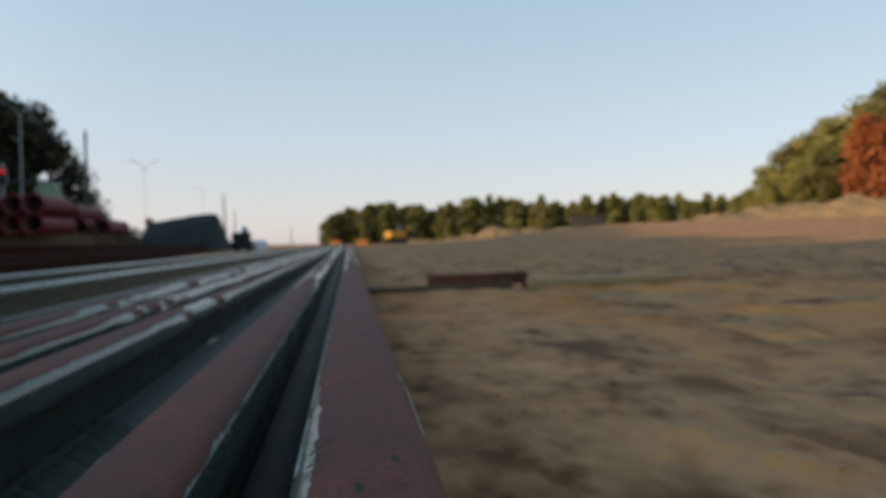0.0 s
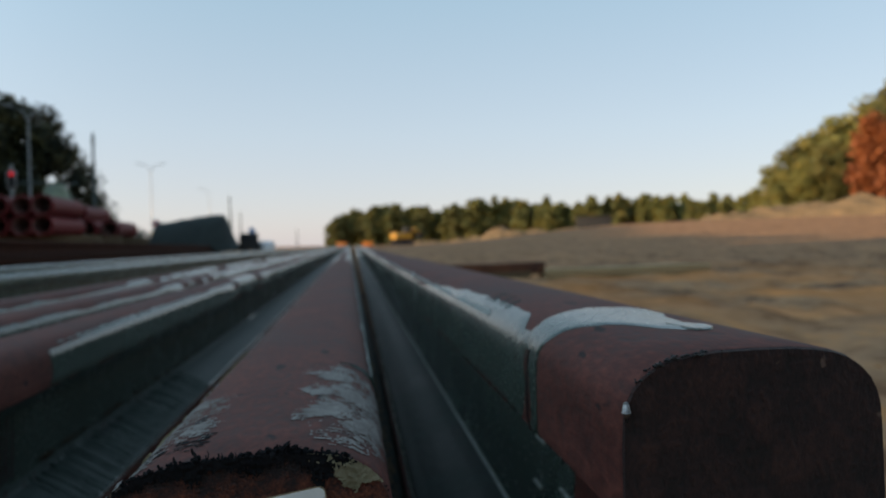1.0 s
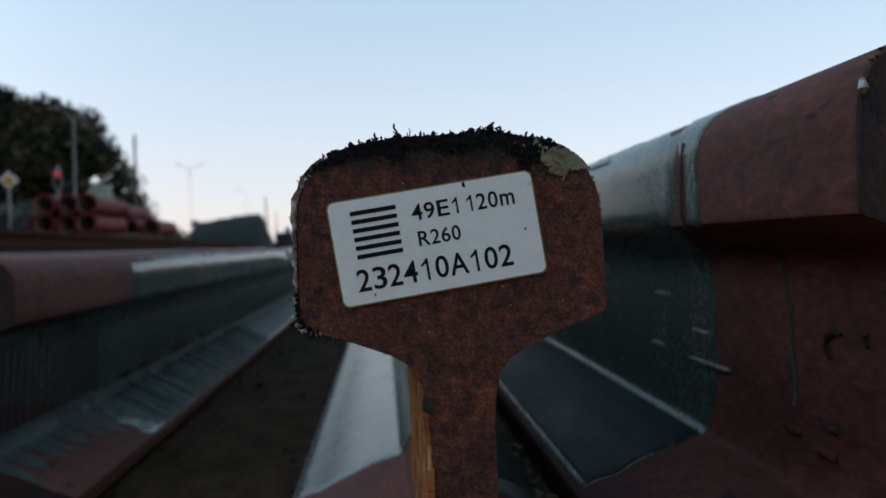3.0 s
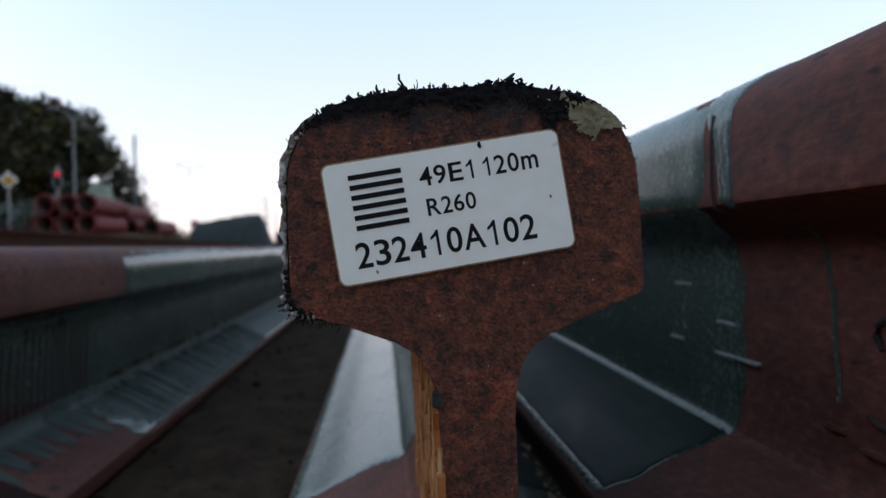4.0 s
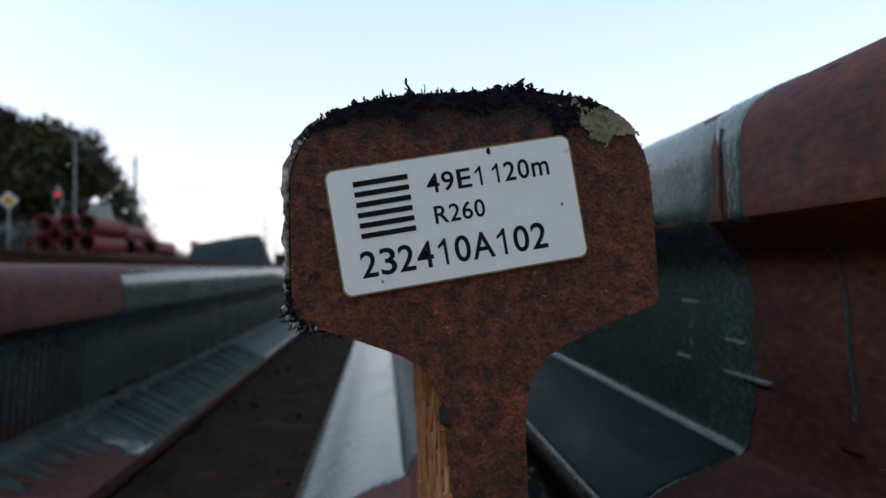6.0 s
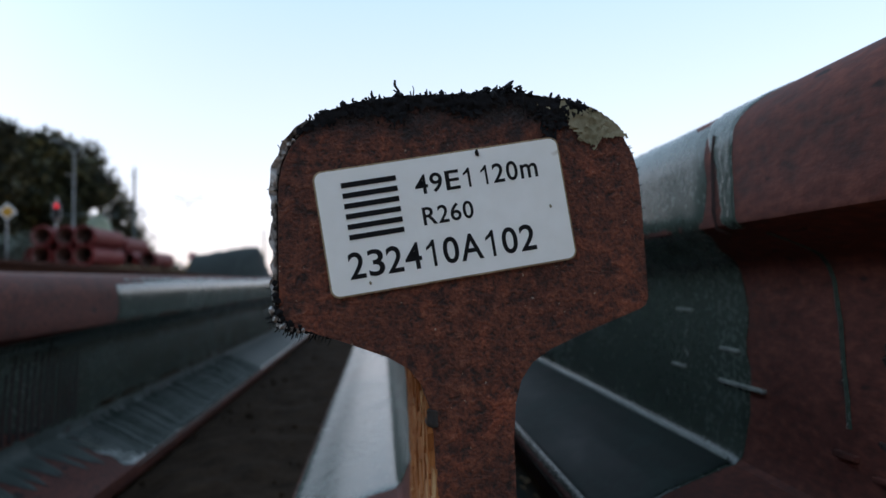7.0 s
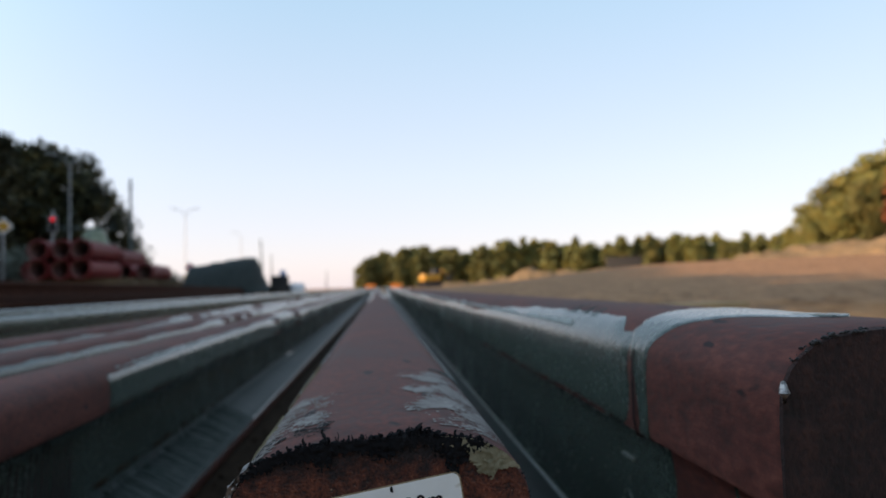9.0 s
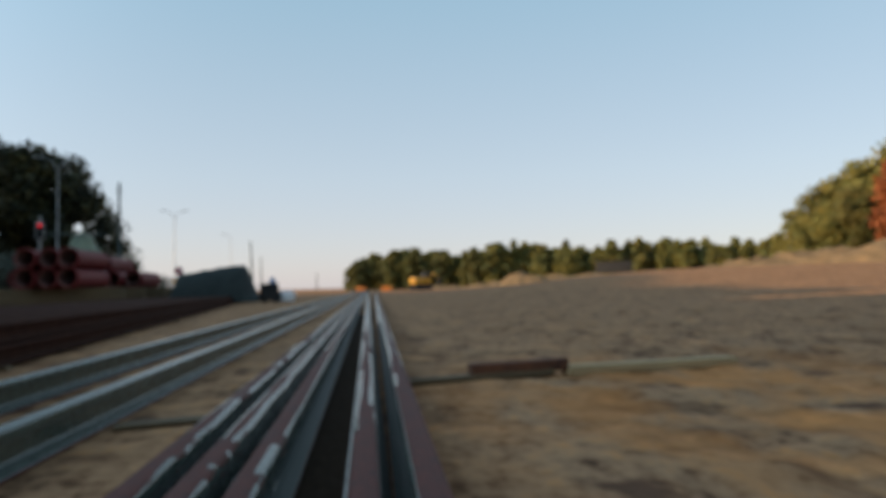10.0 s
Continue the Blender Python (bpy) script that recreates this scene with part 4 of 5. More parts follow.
tube(bm, [(-0.0315, -0.0106, 0.1368), (-0.0318, -0.0114, 0.1345), (-0.0316, -0.0108, 0.1325)], [0.0005, 0.0011, 0.0004], 8)
part("bright_chip", bm, M_BURR, right_rail, "bright chipped corner")

# thin strip of paint round the bare end of the right rail's web, raised mill characters as plain bars
part("paint_line", ribbon([(0.070 + 0.004 * k, 0.0575 - 0.004 * (k / 16) + 0.0008 * nz(k * 0.6, 2, 0)) for k in range(17)], 0.0022, -1, 0.0006), M_PAINT, right_rail, "narrow painted line")
# pale bars: light caught by the raised edges, put into the colour
for y, z, ln, hgt, mm in ((0.141, 0.0803, 0.014, 0.0012, M_RIMGLINT), (0.149, 0.0570, 0.012, 0.0012, M_RIMGLINT), (0.107, 0.0675, 0.0125, 0.0012, M_RIMGLINT), (0.0925, 0.0558, 0.029, 0.0012, M_RIMGLINT), (0.050, 0.045, 0.009, 0.0016, M_HEAD),
                          (0.034, 0.042, 0.010, 0.0016, M_HEAD)):
    bm = bmesh.new()
    box(bm, (-0.0088, y, z), (-0.0062, y + ln, z + hgt), 0.0004)
    part("mill_mark", bm, mm, right_rail, "raised mill mark on the web")

for pts in ([(0.0365, 0.0700), (0.0385, 0.0735), (0.0375, 0.0765), (0.0345, 0.0780), (0.0315, 0.0775)], [(0.0215, 0.0755), (0.0235, 0.0775), (0.0215, 0.0790)], [(0.0420, 0.0520), (0.0375, 0.0505), (0.0340, 0.0500)]):
    bm = bmesh.new()
    tube(bm, [(-0.0074, y, z) for y, z in pts], [0.0007] + [0.0011] * (len(pts) - 2) + [0.0006], 8)
    part("mill_mark", bm, M_ENDDARK, right_rail, "dark curved mill mark on the web")
for pts in ([(0.147, 0.0735), (0.150, 0.0705), (0.147, 0.0665)], [(0.151, 0.0665), (0.1485, 0.063), (0.1465, 0.061)]):
    bm = bmesh.new()
    tube(bm, [(-0.0072, y, z) for y, z in pts], [0.0003, 0.0006, 0.0003], 6)
    part("mill_mark", bm, M_RIMGLINT, right_rail, "thin scratched mill mark on the web")

# streaks on the left rail: bare patches in the brushed paint of web and foot
rnd = random.Random(23)
each_stroke("bare_streak", [(0.1455, 0.262 + 0.0088 * k, 0.1455 - rnd.uniform(0.042, 0.058), 0.266 + 0.0088 * k, rnd.uniform(0.0050, 0.0078)) for k in range(18)], 1, 0.0014, M_WEBRUST, left_rail, "bare dark streak in the paint")
each_stroke("paint_stroke", [(0.147, 0.262 + 0.0125 * k, 0.147 + rnd.uniform(0.036, 0.052), 0.259 + 0.0125 * k + rnd.uniform(-0.008, 0.003), rnd.uniform(0.014, 0.020)) for k in range(12)], 1, 0.0009, M_DULL, left_rail, "single brushed stroke of paint")
each_stroke("brush_mark", [(ARC[-4] - 0.001, y, 0.150 + rnd.uniform(0.0, 0.012), y + rnd.uniform(0.016, 0.026), rnd.uniform(0.0012, 0.0028)) for y in [0.41 + 0.0065 * k + rnd.uniform(-0.003, 0.003) for k in range(74)]], 1, 0.0019, M_PAINT, left_rail, "raised brush ridges")
each_stroke("bare_streak", [(0.149 + rnd.uniform(0.0, 0.003), y, 0.149 + rnd.uniform(0.010, 0.030), y - rnd.uniform(0.004, 0.016), rnd.uniform(0.003, 0.009)) for y in [0.40, 0.425, 0.445, 0.47, 0.56, 0.575, 0.585, 0.60, 0.61, 0.63, 0.65, 0.72, 0.74, 0.86, 0.90]], 1, 0.0013, M_WEBRUST, left_rail, "bare dark streak in the paint")
bm = bmesh.new()
for k in range(18):
    y = 0.45 + 0.05 * k + rnd.uniform(-0.012, 0.012)
    ln = rnd.uniform(0.01, 0.045)
    p, n = on_profile(0.1465, 1)
    tube(bm, [(p.x + rnd.uniform(-0.001, 0.002), y + ln * f, p.z + 0.0005 + rnd.uniform(0, 0.001)) for f in (0, 0.3, 0.6, 1)], [0.0006, 0.0022, 0.0016, 0.0005], 6)
tagged(part("mud_crumbs", bm, M_SOIL, left_rail, "dark dirt caught in the fillet", smooth=False), kind="stuff")

# darker films on the painted feet: shade of the narrow gaps put into colour
part("shade_film", coat(-1, -0.010, lambda u: 0.1165 + 0.003 * nz(u * 90, 3.0, 1), lambda t: 0.1592 + 0.0003 * nz(t * 30, 1, 5), 0.1592, ARC[-4] - 0.005, seed=31.0, stop=9, lift=0.0007), M_FOOTSHADE, right_rail, "darker film on the painted foot, painting the gap's shade", sharp=60)

part("shade_film", coat(1, 0.25, lambda u: 0.15 + 0.016 * nz(u * 140, 5.0, 1) + 0.008 * nz(u * 500, 7.0, 1), lambda t: 0.1500 + 0.0012 * nz(t * 30, 2, 5), 0.150, ARC[-4] - 0.003, seed=33.0, stop=20, lift=0.0006), M_DULL, left_rail, "darker film on the painted foot, painting the gap's shade", sharp=60)
part("shade_film", coat(1, 0.0, lambda u: 0.14 + 0.006 * nz(u * 90, 6.0, 1), lambda t: 0.1500 + 0.0012 * nz(t * 30, 3, 5), 0.150, ARC[-4] - 0.003, seed=34.0, stop=20, lift=0.0006), M_FOOTSHADE, mid, "darker film on the painted foot, painting the gap's shade", sharp=60)

# soil between the rails
def soil_strip(x0, x1, y1, seed, h=0.013):
    ys, y = [-0.3], -0.3
    while y < y1:
        y += 0.006 + max(0, y) * 0.012
        ys.append(y)
    n = max(6, int((x1 - x0) / 0.006))
    verts, faces = [], []
    for yy in ys:
        for i in range(n + 1):
            x = x0 + (x1 - x0) * i / n
            w = math.sin(math.pi * i / n) ** 0.5
            z = GROUND - 0.004 + w * (0.0105 + h * (0.5 * nz(x * 30, yy * 22, seed) + 0.35 * nz(x * 95, yy * 80, seed) + 0.3 * nz(x * 8, yy * 5, seed)))
            verts.append((x, yy, z if i in (0, n) else max(z, GROUND + 0.002 + 0.001 * nz(x * 60, yy * 50, seed))))
    for j in range(len(ys) - 1):
        for i in range(n):
            a, b = j * (n + 1) + i, (j + 1) * (n + 1) + i
            faces.append((a, a + 1, b + 1, b))
    return from_data(verts, faces)


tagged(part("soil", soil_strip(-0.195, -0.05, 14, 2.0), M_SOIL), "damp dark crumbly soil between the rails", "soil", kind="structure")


def crumbs():
    rnd = random.Random(14)
    bm = bmesh.new()
    for _ in range(200):
        y = 0.02 + 1.6 * rnd.random() ** 1.6
        x = rnd.uniform(-0.185, -0.06)
        s_ = rnd.uniform(0.0012, 0.0036)
        r = bmesh.ops.create_icosphere(bm, subdivisions=1, radius=s_)
        for v in r["verts"]:
            v.co = Vector((x, y, GROUND + 0.005 + s_ * 0.4)) + Vector((v.co.x, v.co.y, v.co.z * 0.8)) * (1 + 0.4 * nz(*(v.co * 400)))
    return bm


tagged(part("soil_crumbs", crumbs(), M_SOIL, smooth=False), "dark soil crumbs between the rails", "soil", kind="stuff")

def gap_sand():
    rnd = random.Random(27)
    bm = bmesh.new()
    for _ in range(700):
        y = -0.02 + 1.1 * rnd.random() ** 1.7
        x = rnd.uniform(0.0475, 0.0565) - 0.004 * rnd.random() ** 3
        s_ = rnd.uniform(0.0005, 0.0016)
        r = bmesh.ops.create_icosphere(bm, subdivisions=1, radius=s_)
        for v in r["verts"]:
            v.co = Vector((x, y, 0.0185 + s_ * 0.3)) + Vector((v.co.x, v.co.y * 1.4, v.co.z * 0.8)) * (1 + 0.4 * nz(*(v.co * 900)))
    return bm


tagged(part("sand_grains", gap_sand(), M_SAND, smooth=False), "pale sand caught between two rail feet", "sand", kind="stuff")

# ---- bearers and planks ----
def timber(name, p, q, w, h, material, label, category, z=GROUND):
    d = Vector((q[0] - p[0], q[1] - p[1], 0))
    ang = math.degrees(math.atan2(d.y, d.x))
    bm = bmesh.new()
    box(bm, (0, -w / 2, 0), (d.length, w / 2, h), 0.008)
    bmesh.ops.subdivide_edges(bm, edges=[e for e in bm.edges if e.calc_length() > d.length * 0.8], cuts=8)
    for v in bm.verts:
        v.co += Vector((0, nz(v.co.x * 3, v.co.y * 5, 1), nz(v.co.x * 3, v.co.z * 9, 5))) * 0.006
    ob = part(name, bm, material)
    ob.matrix_world = pose(p[0], p[1], z, 0, 0, ang)
    return tagged(ob, label, category)


timber("steel_beam", (0.605, 3.77), (1.225, 3.93), 0.09, 0.075, M_RUSTBEAM, "rust-red steel beam offcut lying on a plank", "steel beam", ground_z(0.9, 3.85) + 0.027)
timber("plank", (0.19, 3.63), (1.12, 3.905), 0.11, 0.035, M_WOOD, "weathered brown timber plank poking out beside the rails", "plank", ground_z(0.6, 3.7) - 0.004)
timber("plank", (1.22, 3.90), (2.40, 4.07), 0.12, 0.06, M_WOODPALE, "pale yellow timber plank lying on the sand", "plank", ground_z(1.8, 4.0) - 0.004)
timber("bearer", (-1.02, 2.72), (-0.60, 2.86), 0.10, 0.022, M_WOOD, "weathered timber bearer half sunk between the rails", "bearer")

# ---- stack of old rails ----
def old_rail(length):
    ob = thing("old_rail", Matrix(), "bare dark rusty rail in a stack", "rail", "stacked rusty rails")
    part("steel_section", rail_section(0, length, [0, 0.02, length * 0.3, length * 0.7, length], 0.0), M_RAILOLD, ob, sharp=25)
    part("end_face", end_face(0), M_RAILOLD, ob)
    return ob


STACK = pose(-2.63, 4.2, GROUND + 0.03, 0, 0, 6.8)
first = old_rail(34)
spots = [(-0.135 * i, 0.15 * (i % 3), 0.0) for i in range(28)] + [(-0.10 - 0.135 * i, 0.3 * (i % 2), 0.158) for i in range(27)]
first.matrix_world = STACK @ pose(*spots[0])
for s in spots[1:]:
    copy_thing(first, STACK @ pose(*s))
bearer = None
for k, yy in enumerate((1.0, 5.0, 9.0, 14.0, 20.0, 27.0)):
    bm = bmesh.new()
    box(bm, (-3.85, -0.06, -0.05), (0.1, 0.06, 0.0), 0.006)
    ob = part("bearer", bm, M_WOOD)
    ob.matrix_world = STACK @ pose(0, yy, 0)
    tagged(ob, "dark timber bearer under the stacked rails", "bearer", "bearers under the stack")


# ---- red pipes ----
def polar(az, d, z=0.0):
    return d * math.sin(radians(az)), d * math.cos(radians(az)), z


def pipe(r, ln):
    ob = thing("pipe", Matrix(), "red clay drain pipe with a socket rim, stacked", "pipe", "stacked red pipes")
    bm = bmesh.new()
    seg = 28
    prof = [(r * 0.86, 0), (r * 1.02, 0), (r * 1.04, 0.02), (r * 1.04, 0.14), (r * 0.97, 0.2), (r * 0.97, ln), (r * 0.86, ln)]
    rings = [[bm.verts.new((q * math.cos(6.2832 * k / seg), y, q * math.sin(6.2832 * k / seg))) for k in range(seg)] for q, y in prof]
    for a, b in zip(rings, rings[1:]):
        for k in range(seg):
            bm.faces.new((a[k], a[(k + 1) % seg], b[(k + 1) % seg], b[k]))
    bmesh.ops.recalc_face_normals(bm, faces=bm.faces)
    part("barrel", bm, M_PIPE, ob)
    bm = bmesh.new()
    rings = [[bm.verts.new((r * 0.865 * math.cos(6.2832 * k / seg), y, r * 0.865 * math.sin(6.2832 * k / seg))) for k in range(seg)] for y in (0.003, ln - 0.003)]
    for k in range(seg):
        bm.faces.new((rings[0][k], rings[1][k], rings[1][(k + 1) % seg], rings[0][(k + 1) % seg]))
    part("bore", bm, M_PIPEIN, ob, "greyish inner wall")
    return ob


R = 0.354
px, py = -11.8, 24.4
base = pipe(R, 3.2)
BANK = 0.755
places = [(0, 0, 0), (0.74, 0.07, 0), (1.48, -0.13, 0), (0.08, -0.13, 0.68), (0.81, 0.0, 0.68), (1.56, -0.27, 0.68), (-0.74, 1.1, 0),
          (-0.27, 4.8, 0), (0.47, 5.0, 0), (1.2, 4.7, 0), (1.95, 5.0, 0), (0.07, 4.8, 0.65), (0.81, 4.7, 0.65)]
base.matrix_world = pose(px + places[0][0], py + places[0][1], BANK + R)
for i, (dx, dy, dz) in enumerate(places[1:]):
    copy_thing(base, pose(px + dx, py + dy, BANK + R + dz, 0, 0, (-3, 2, 0, -2, 3)[i % 5]))
for yy in (0.6, 2.8, 5.6, 7.8):
    bm = bmesh.new()
    box(bm, (px - 1.2, py + yy - 0.1, GROUND), (px + 3.1, py + yy + 0.1, BANK - 0.012), 0.01)
    tagged(part("pipe_bearer", bm, M_WOOD), "dark timber baulk under the red pipes", "bearer", "bearers under the pipes")


# ---- covered heap ----
def tarp():
    x0, y0, _ = polar(-16.0, 30)
    x1, y1, _ = polar(-8.7, 30)
    ln = x1 - x0
    n, mrows = 44, 26
    verts, faces = [], []
    for i in range(n + 1):
        f = i / n
        top = 1.56 * (0.8 * smooth_step(-0.01, 0.13, f) + 0.2 * smooth_step(0.1, 0.8, f)) * (1 - smooth_step(0.80, 0.97, f) * 0.82)
        top += 0.05 * nz(f * 7, 1, 0)
        for j in range(mrows + 1):
            g = j / mrows
            d = (g - 0.5) * 2
            prof = max(0, 1 - abs(d) ** 3.2)
            fold = 0.07 * nz(f * 16, d * 2, 2) * (abs(d) ** 2) + 0.03 * nz(f * 30, d * 6, 3)
            verts.append((ln * f + 0.05 * nz(f * 9, d * 4, 5), d * 1.15 + fold * 2, max(0.0, top * prof + fold * prof)))
    for i in range(n):
        for j in range(mrows):
            a, b = i * (mrows + 1) + j, (i + 1) * (mrows + 1) + j
            faces.append((a, b, b + 1, a + 1))
    ob = part("tarpaulin", from_data(verts, faces), M_TARP, None, sharp=70)
    ob.matrix_world = pose(x0, 29.3, GROUND + 0.08, 0, 0, 0)
    tagged(ob, "dark grey-green tarpaulin draped over a heap", "tarpaulin")


tarp()
ax, ay, _ = polar(-8.1, 31)
cart = thing("compressor", pose(ax, ay, GROUND, 0, 0, 10), "dark compressor with blue barrels beside the tarpaulin", "machine")
bm = bmesh.new()
box(bm, (-0.45, -0.5, 0.25), (0.35, 0.5, 0.85), 0.08)
part("housing", bm, M_DARKBOX, cart)
for k in (-0.25, 0.2):
    bm = bmesh.new()
    tube(bm, [(k, -0.62, 0.25), (k, -0.42, 0.25)], [0.25, 0.25], 16)
    part("wheel", bm, M_BLACK, cart)
bm = bmesh.new()
tube(bm, [(0.1, -0.3, 0.85), (0.1, -0.3, 0.87), (0.1, 0.3, 1.0)], [0.12, 0.14, 0.13], 14)
part("barrel", bm, M_BLUE, cart, "blue plastic barrel")
bx, by, _ = polar(-6.9, 31)
bm = bmesh.new()
lathe(bm, [(0.02, 0), (0.42, 0.02), (0.5, 0.2), (0.42, 0.42), (0.22, 0.5), (0.02, 0.5)], 18)
for v in bm.verts:
    v.co += Vector((nz(*(v.co * 3)), nz(*(v.co * 3 + Vector((9, 0, 0)))), 0)) * 0.12
ob = part("bulk_bag", bm, M_WHITE)
ob.matrix_world = pose(bx, by, GROUND)
tagged(ob, "slumped white plastic bulk bag on the ground", "bag")


# ---- street furniture ----
def street_lamp(az, d, h, arms, label):
    x, y, _ = polar(az, d)
    ob = thing("street_lamp", pose(x, y, GROUND, 0, 0, 8), label, "street lamp", "street lamps along the road")
    bm = bmesh.new()
    tube(bm, [(0, 0, 0), (0, 0, 1.2), (0, 0, 1.25), (0, 0, h * 0.9)], [0.09, 0.085, 0.06, 0.04], 12)
    part("pole", bm, M_STEELGREY, ob)
    for s in arms:
        bm = bmesh.new()
        tube(bm, [(0, 0, h * 0.89), (s * 0.2, 0, h * 0.945), (s * 0.5, 0, h * 0.975), (s * 1.0, 0, h * 0.99)], [0.035, 0.032, 0.03, 0.025], 8)
        a = part("arm", bm, M_STEELGREY, ob)
        bm = bmesh.new()
        box(bm, (-0.28, -0.1, -0.04), (0.28, 0.1, 0.04), 0.03, pose(s * 1.22, 0, h * 0.995, 0, -s * 6, 0))
        part("lantern", bm, M_STEELGREY, a, "flat grey lantern head")
    return ob


street_lamp(-23.66, 50, 9.6, (-1, 1), "grey steel street lamp with two curved arms")
street_lamp(-15.5, 80, 9.7, (-1, 1), "grey steel street lamp with two curved arms")
street_lamp(-11.2, 112, 9.7, (-1,), "grey steel street lamp with one curved arm")


def mast(az, d, h, r, label, finial=True, lean=0):
    x, y, _ = polar(az, d)
    ob = thing("mast", pose(x, y, GROUND, 0, lean, 0), label, "mast", "masts along the line")
    bm = bmesh.new()
    tube(bm, [(0, 0, 0), (0, 0, h * 0.32), (0, 0, h * 0.325), (0, 0, h * 0.62), (0, 0, h * 0.625), (0, 0, h * 0.93)], [r * 1.25, r * 1.2, r, r * 0.95, r * 0.78, r * 0.7], 12)
    part("pole", bm, M_MAST, ob)
    if finial:
        for z in (0.32, 0.62, 0.92):
            bm = bmesh.new()
            lathe(bm, [(r * 0.8, h * z - 0.06), (r * 1.4, h * z - 0.03), (r * 1.4, h * z + 0.03), (r * 0.8, h * z + 0.06)], 12)
            part("collar", bm, M_MAST, ob)
        bm = bmesh.new()
        lathe(bm, [(r * 0.5, h * 0.93), (r * 1.0, h * 0.95), (r * 0.5, h * 0.965), (r * 0.8, h * 0.98), (r * 0.1, h)], 12)
        part("finial", bm, M_MAST, ob)
    return ob


mast(-19.5, 55, 8.9, 0.125, "dark green steel tram mast with collars and finial")
mast(-9.5, 120, 9.8, 0.17, "plain dark pole by the road", False, -2)
mast(-8.8, 150, 8.5, 0.15, "plain dark pole by the road", False)
mast(-4.3, 190, 5.6, 0.14, "plain dark pole by the road", False)

x, y, _ = polar(-24.8, 35)
tl = thing("traffic_light", pose(x, y, GROUND, 0, 0, 22), "black traffic light showing red", "traffic light")
bm = bmesh.new()
tube(bm, [(0, 0.05, 0), (0, 0.05, 4.1)], [0.06, 0.055], 10)
part("post", bm, M_STEELGREY, tl)
bm = bmesh.new()
box(bm, (-0.18, -0.02, 3.06), (0.18, 0.0, 3.84), 0.03)
part("backing_board", bm, M_WHITE, tl, "white-rimmed backing board")
bm = bmesh.new()
box(bm, (-0.15, -0.13, 3.09), (0.15, -0.03, 3.81), 0.02)
part("housing", bm, M_BLACK, tl)
for i, zz in enumerate((3.69, 3.45, 3.21)):
    bm = bmesh.new()
    tube(bm, [(0, -0.15, zz), (0, -0.135, zz)], [0.085, 0.085], 16)
    part("lens", bm, m_glow if i == 0 else M_BLACK, tl, "lit red lens" if i == 0 else "unlit dark lens")
    bm = bmesh.new()
    for k in range(9):
        a0, a1 = math.pi * k / 9, math.pi * (k + 1) / 9
        vs = [bm.verts.new((0.1 * math.cos(a), yy, zz + 0.1 * math.sin(a))) for a, yy in ((a0, -0.132), (a1, -0.132), (a1, -0.24), (a0, -0.24))]
        bm.faces.new(vs)
    bmesh.ops.remove_doubles(bm, verts=bm.verts, dist=0.001)
    bmesh.ops.solidify(bm, geom=bm.faces[:], thickness=0.008)
    part("visor", bm, M_BLACK, tl)
bm = bmesh.new()
tube(bm, [(0.05, 0.05, 3.3), (2.6, 0.3, 3.35)], [0.05, 0.04], 8)
part("bracket_arm", bm, M_MAST, tl)


def sign(az, d, z, label, shape, face, size, extra=None):
    x, y, _ = polar(az, d)
    ob = thing("road_sign", pose(x, y, GROUND, 0, 0, -az), label, "road sign")
    bm = bmesh.new()
    tube(bm, [(0, 0.04, 0), (0, 0.04, z + size * 0.5)], [0.035, 0.035], 8)
    part("post", bm, M_STEELGREY, ob)
    for s, dy, mm, nm in ((1.0, 0.0, M_WHITE, "plate"), (0.74, -0.012, face, "face")):
        bm = bmesh.new()
        if shape == "diamond":
            box(bm, (-size * s / 2, dy - 0.01, -size * s / 2), (size * s / 2, dy, size * s / 2), 0.004, pose(0, 0, z, 0, 45, 0))
        else:
            tube(bm, [(0, dy, z), (0, dy - 0.01, z)], [size * s / 2, size * s / 2], 24)
        part(nm, bm, mm, ob)
    if extra == "bar":
        bm = bmesh.new()
        box(bm, (-size * 0.27, -0.034, z - size * 0.07), (size * 0.27, -0.026, z + size * 0.07), 0.003)
        part("bar", bm, M_WHITE, ob)
        bm = bmesh.new()
        box(bm, (-size * 0.6, -0.02, z - size * 1.35), (size * 0.3, -0.005, z - size * 0.85), 0.004)
        part("plate", bm, M_YELLOW, ob, "plain yellow plate")
    return ob


sign(-27.9, 30, 2.9, "yellow diamond priority road sign with white rim", "diamond", M_YELLOW, 0.46)
sign(-15.2, 60, 2.3, "round red no-entry sign over a yellow plate", "round", M_RED, 0.75, "bar")

x, y, _ = polar(-22.0, 42)
kiosk = thing("advertising_column", pose(x, y, GROUND), "round cream column with patinated copper dome", "column")
bm = bmesh.new()
lathe(bm, [(0.75, 0), (0.75, 0.3), (0.66, 0.35), (0.66, 2.75), (0.72, 2.8), (0.72, 2.9)], 28)
part("drum", bm, M_CREAM, kiosk)
bm = bmesh.new()
lathe(bm, [(0.95, 2.88), (1.0, 2.93), (0.82, 3.05), (0.68, 3.2), (0.62, 3.5), (0.45, 3.78), (0.22, 3.92), (0.08, 3.98), (0.05, 4.12), (0.01, 4.15)], 28)
part("dome", bm, M_DOME, kiosk, "weathered green copper dome")

# site fence by the road
x, y, _ = polar(-15.0, 66)
fence = thing("site_fence", pose(x - 2.5, y, GROUND), "grey steel mesh site fence by the road", "fence")
for k in range(4):
    bm = bmesh.new()
    tube(bm, [(k * 2.2, 0, 0), (k * 2.2, 0, 1.9)], [0.03, 0.03], 6)
    part("post", bm, M_STEELGREY, fence)
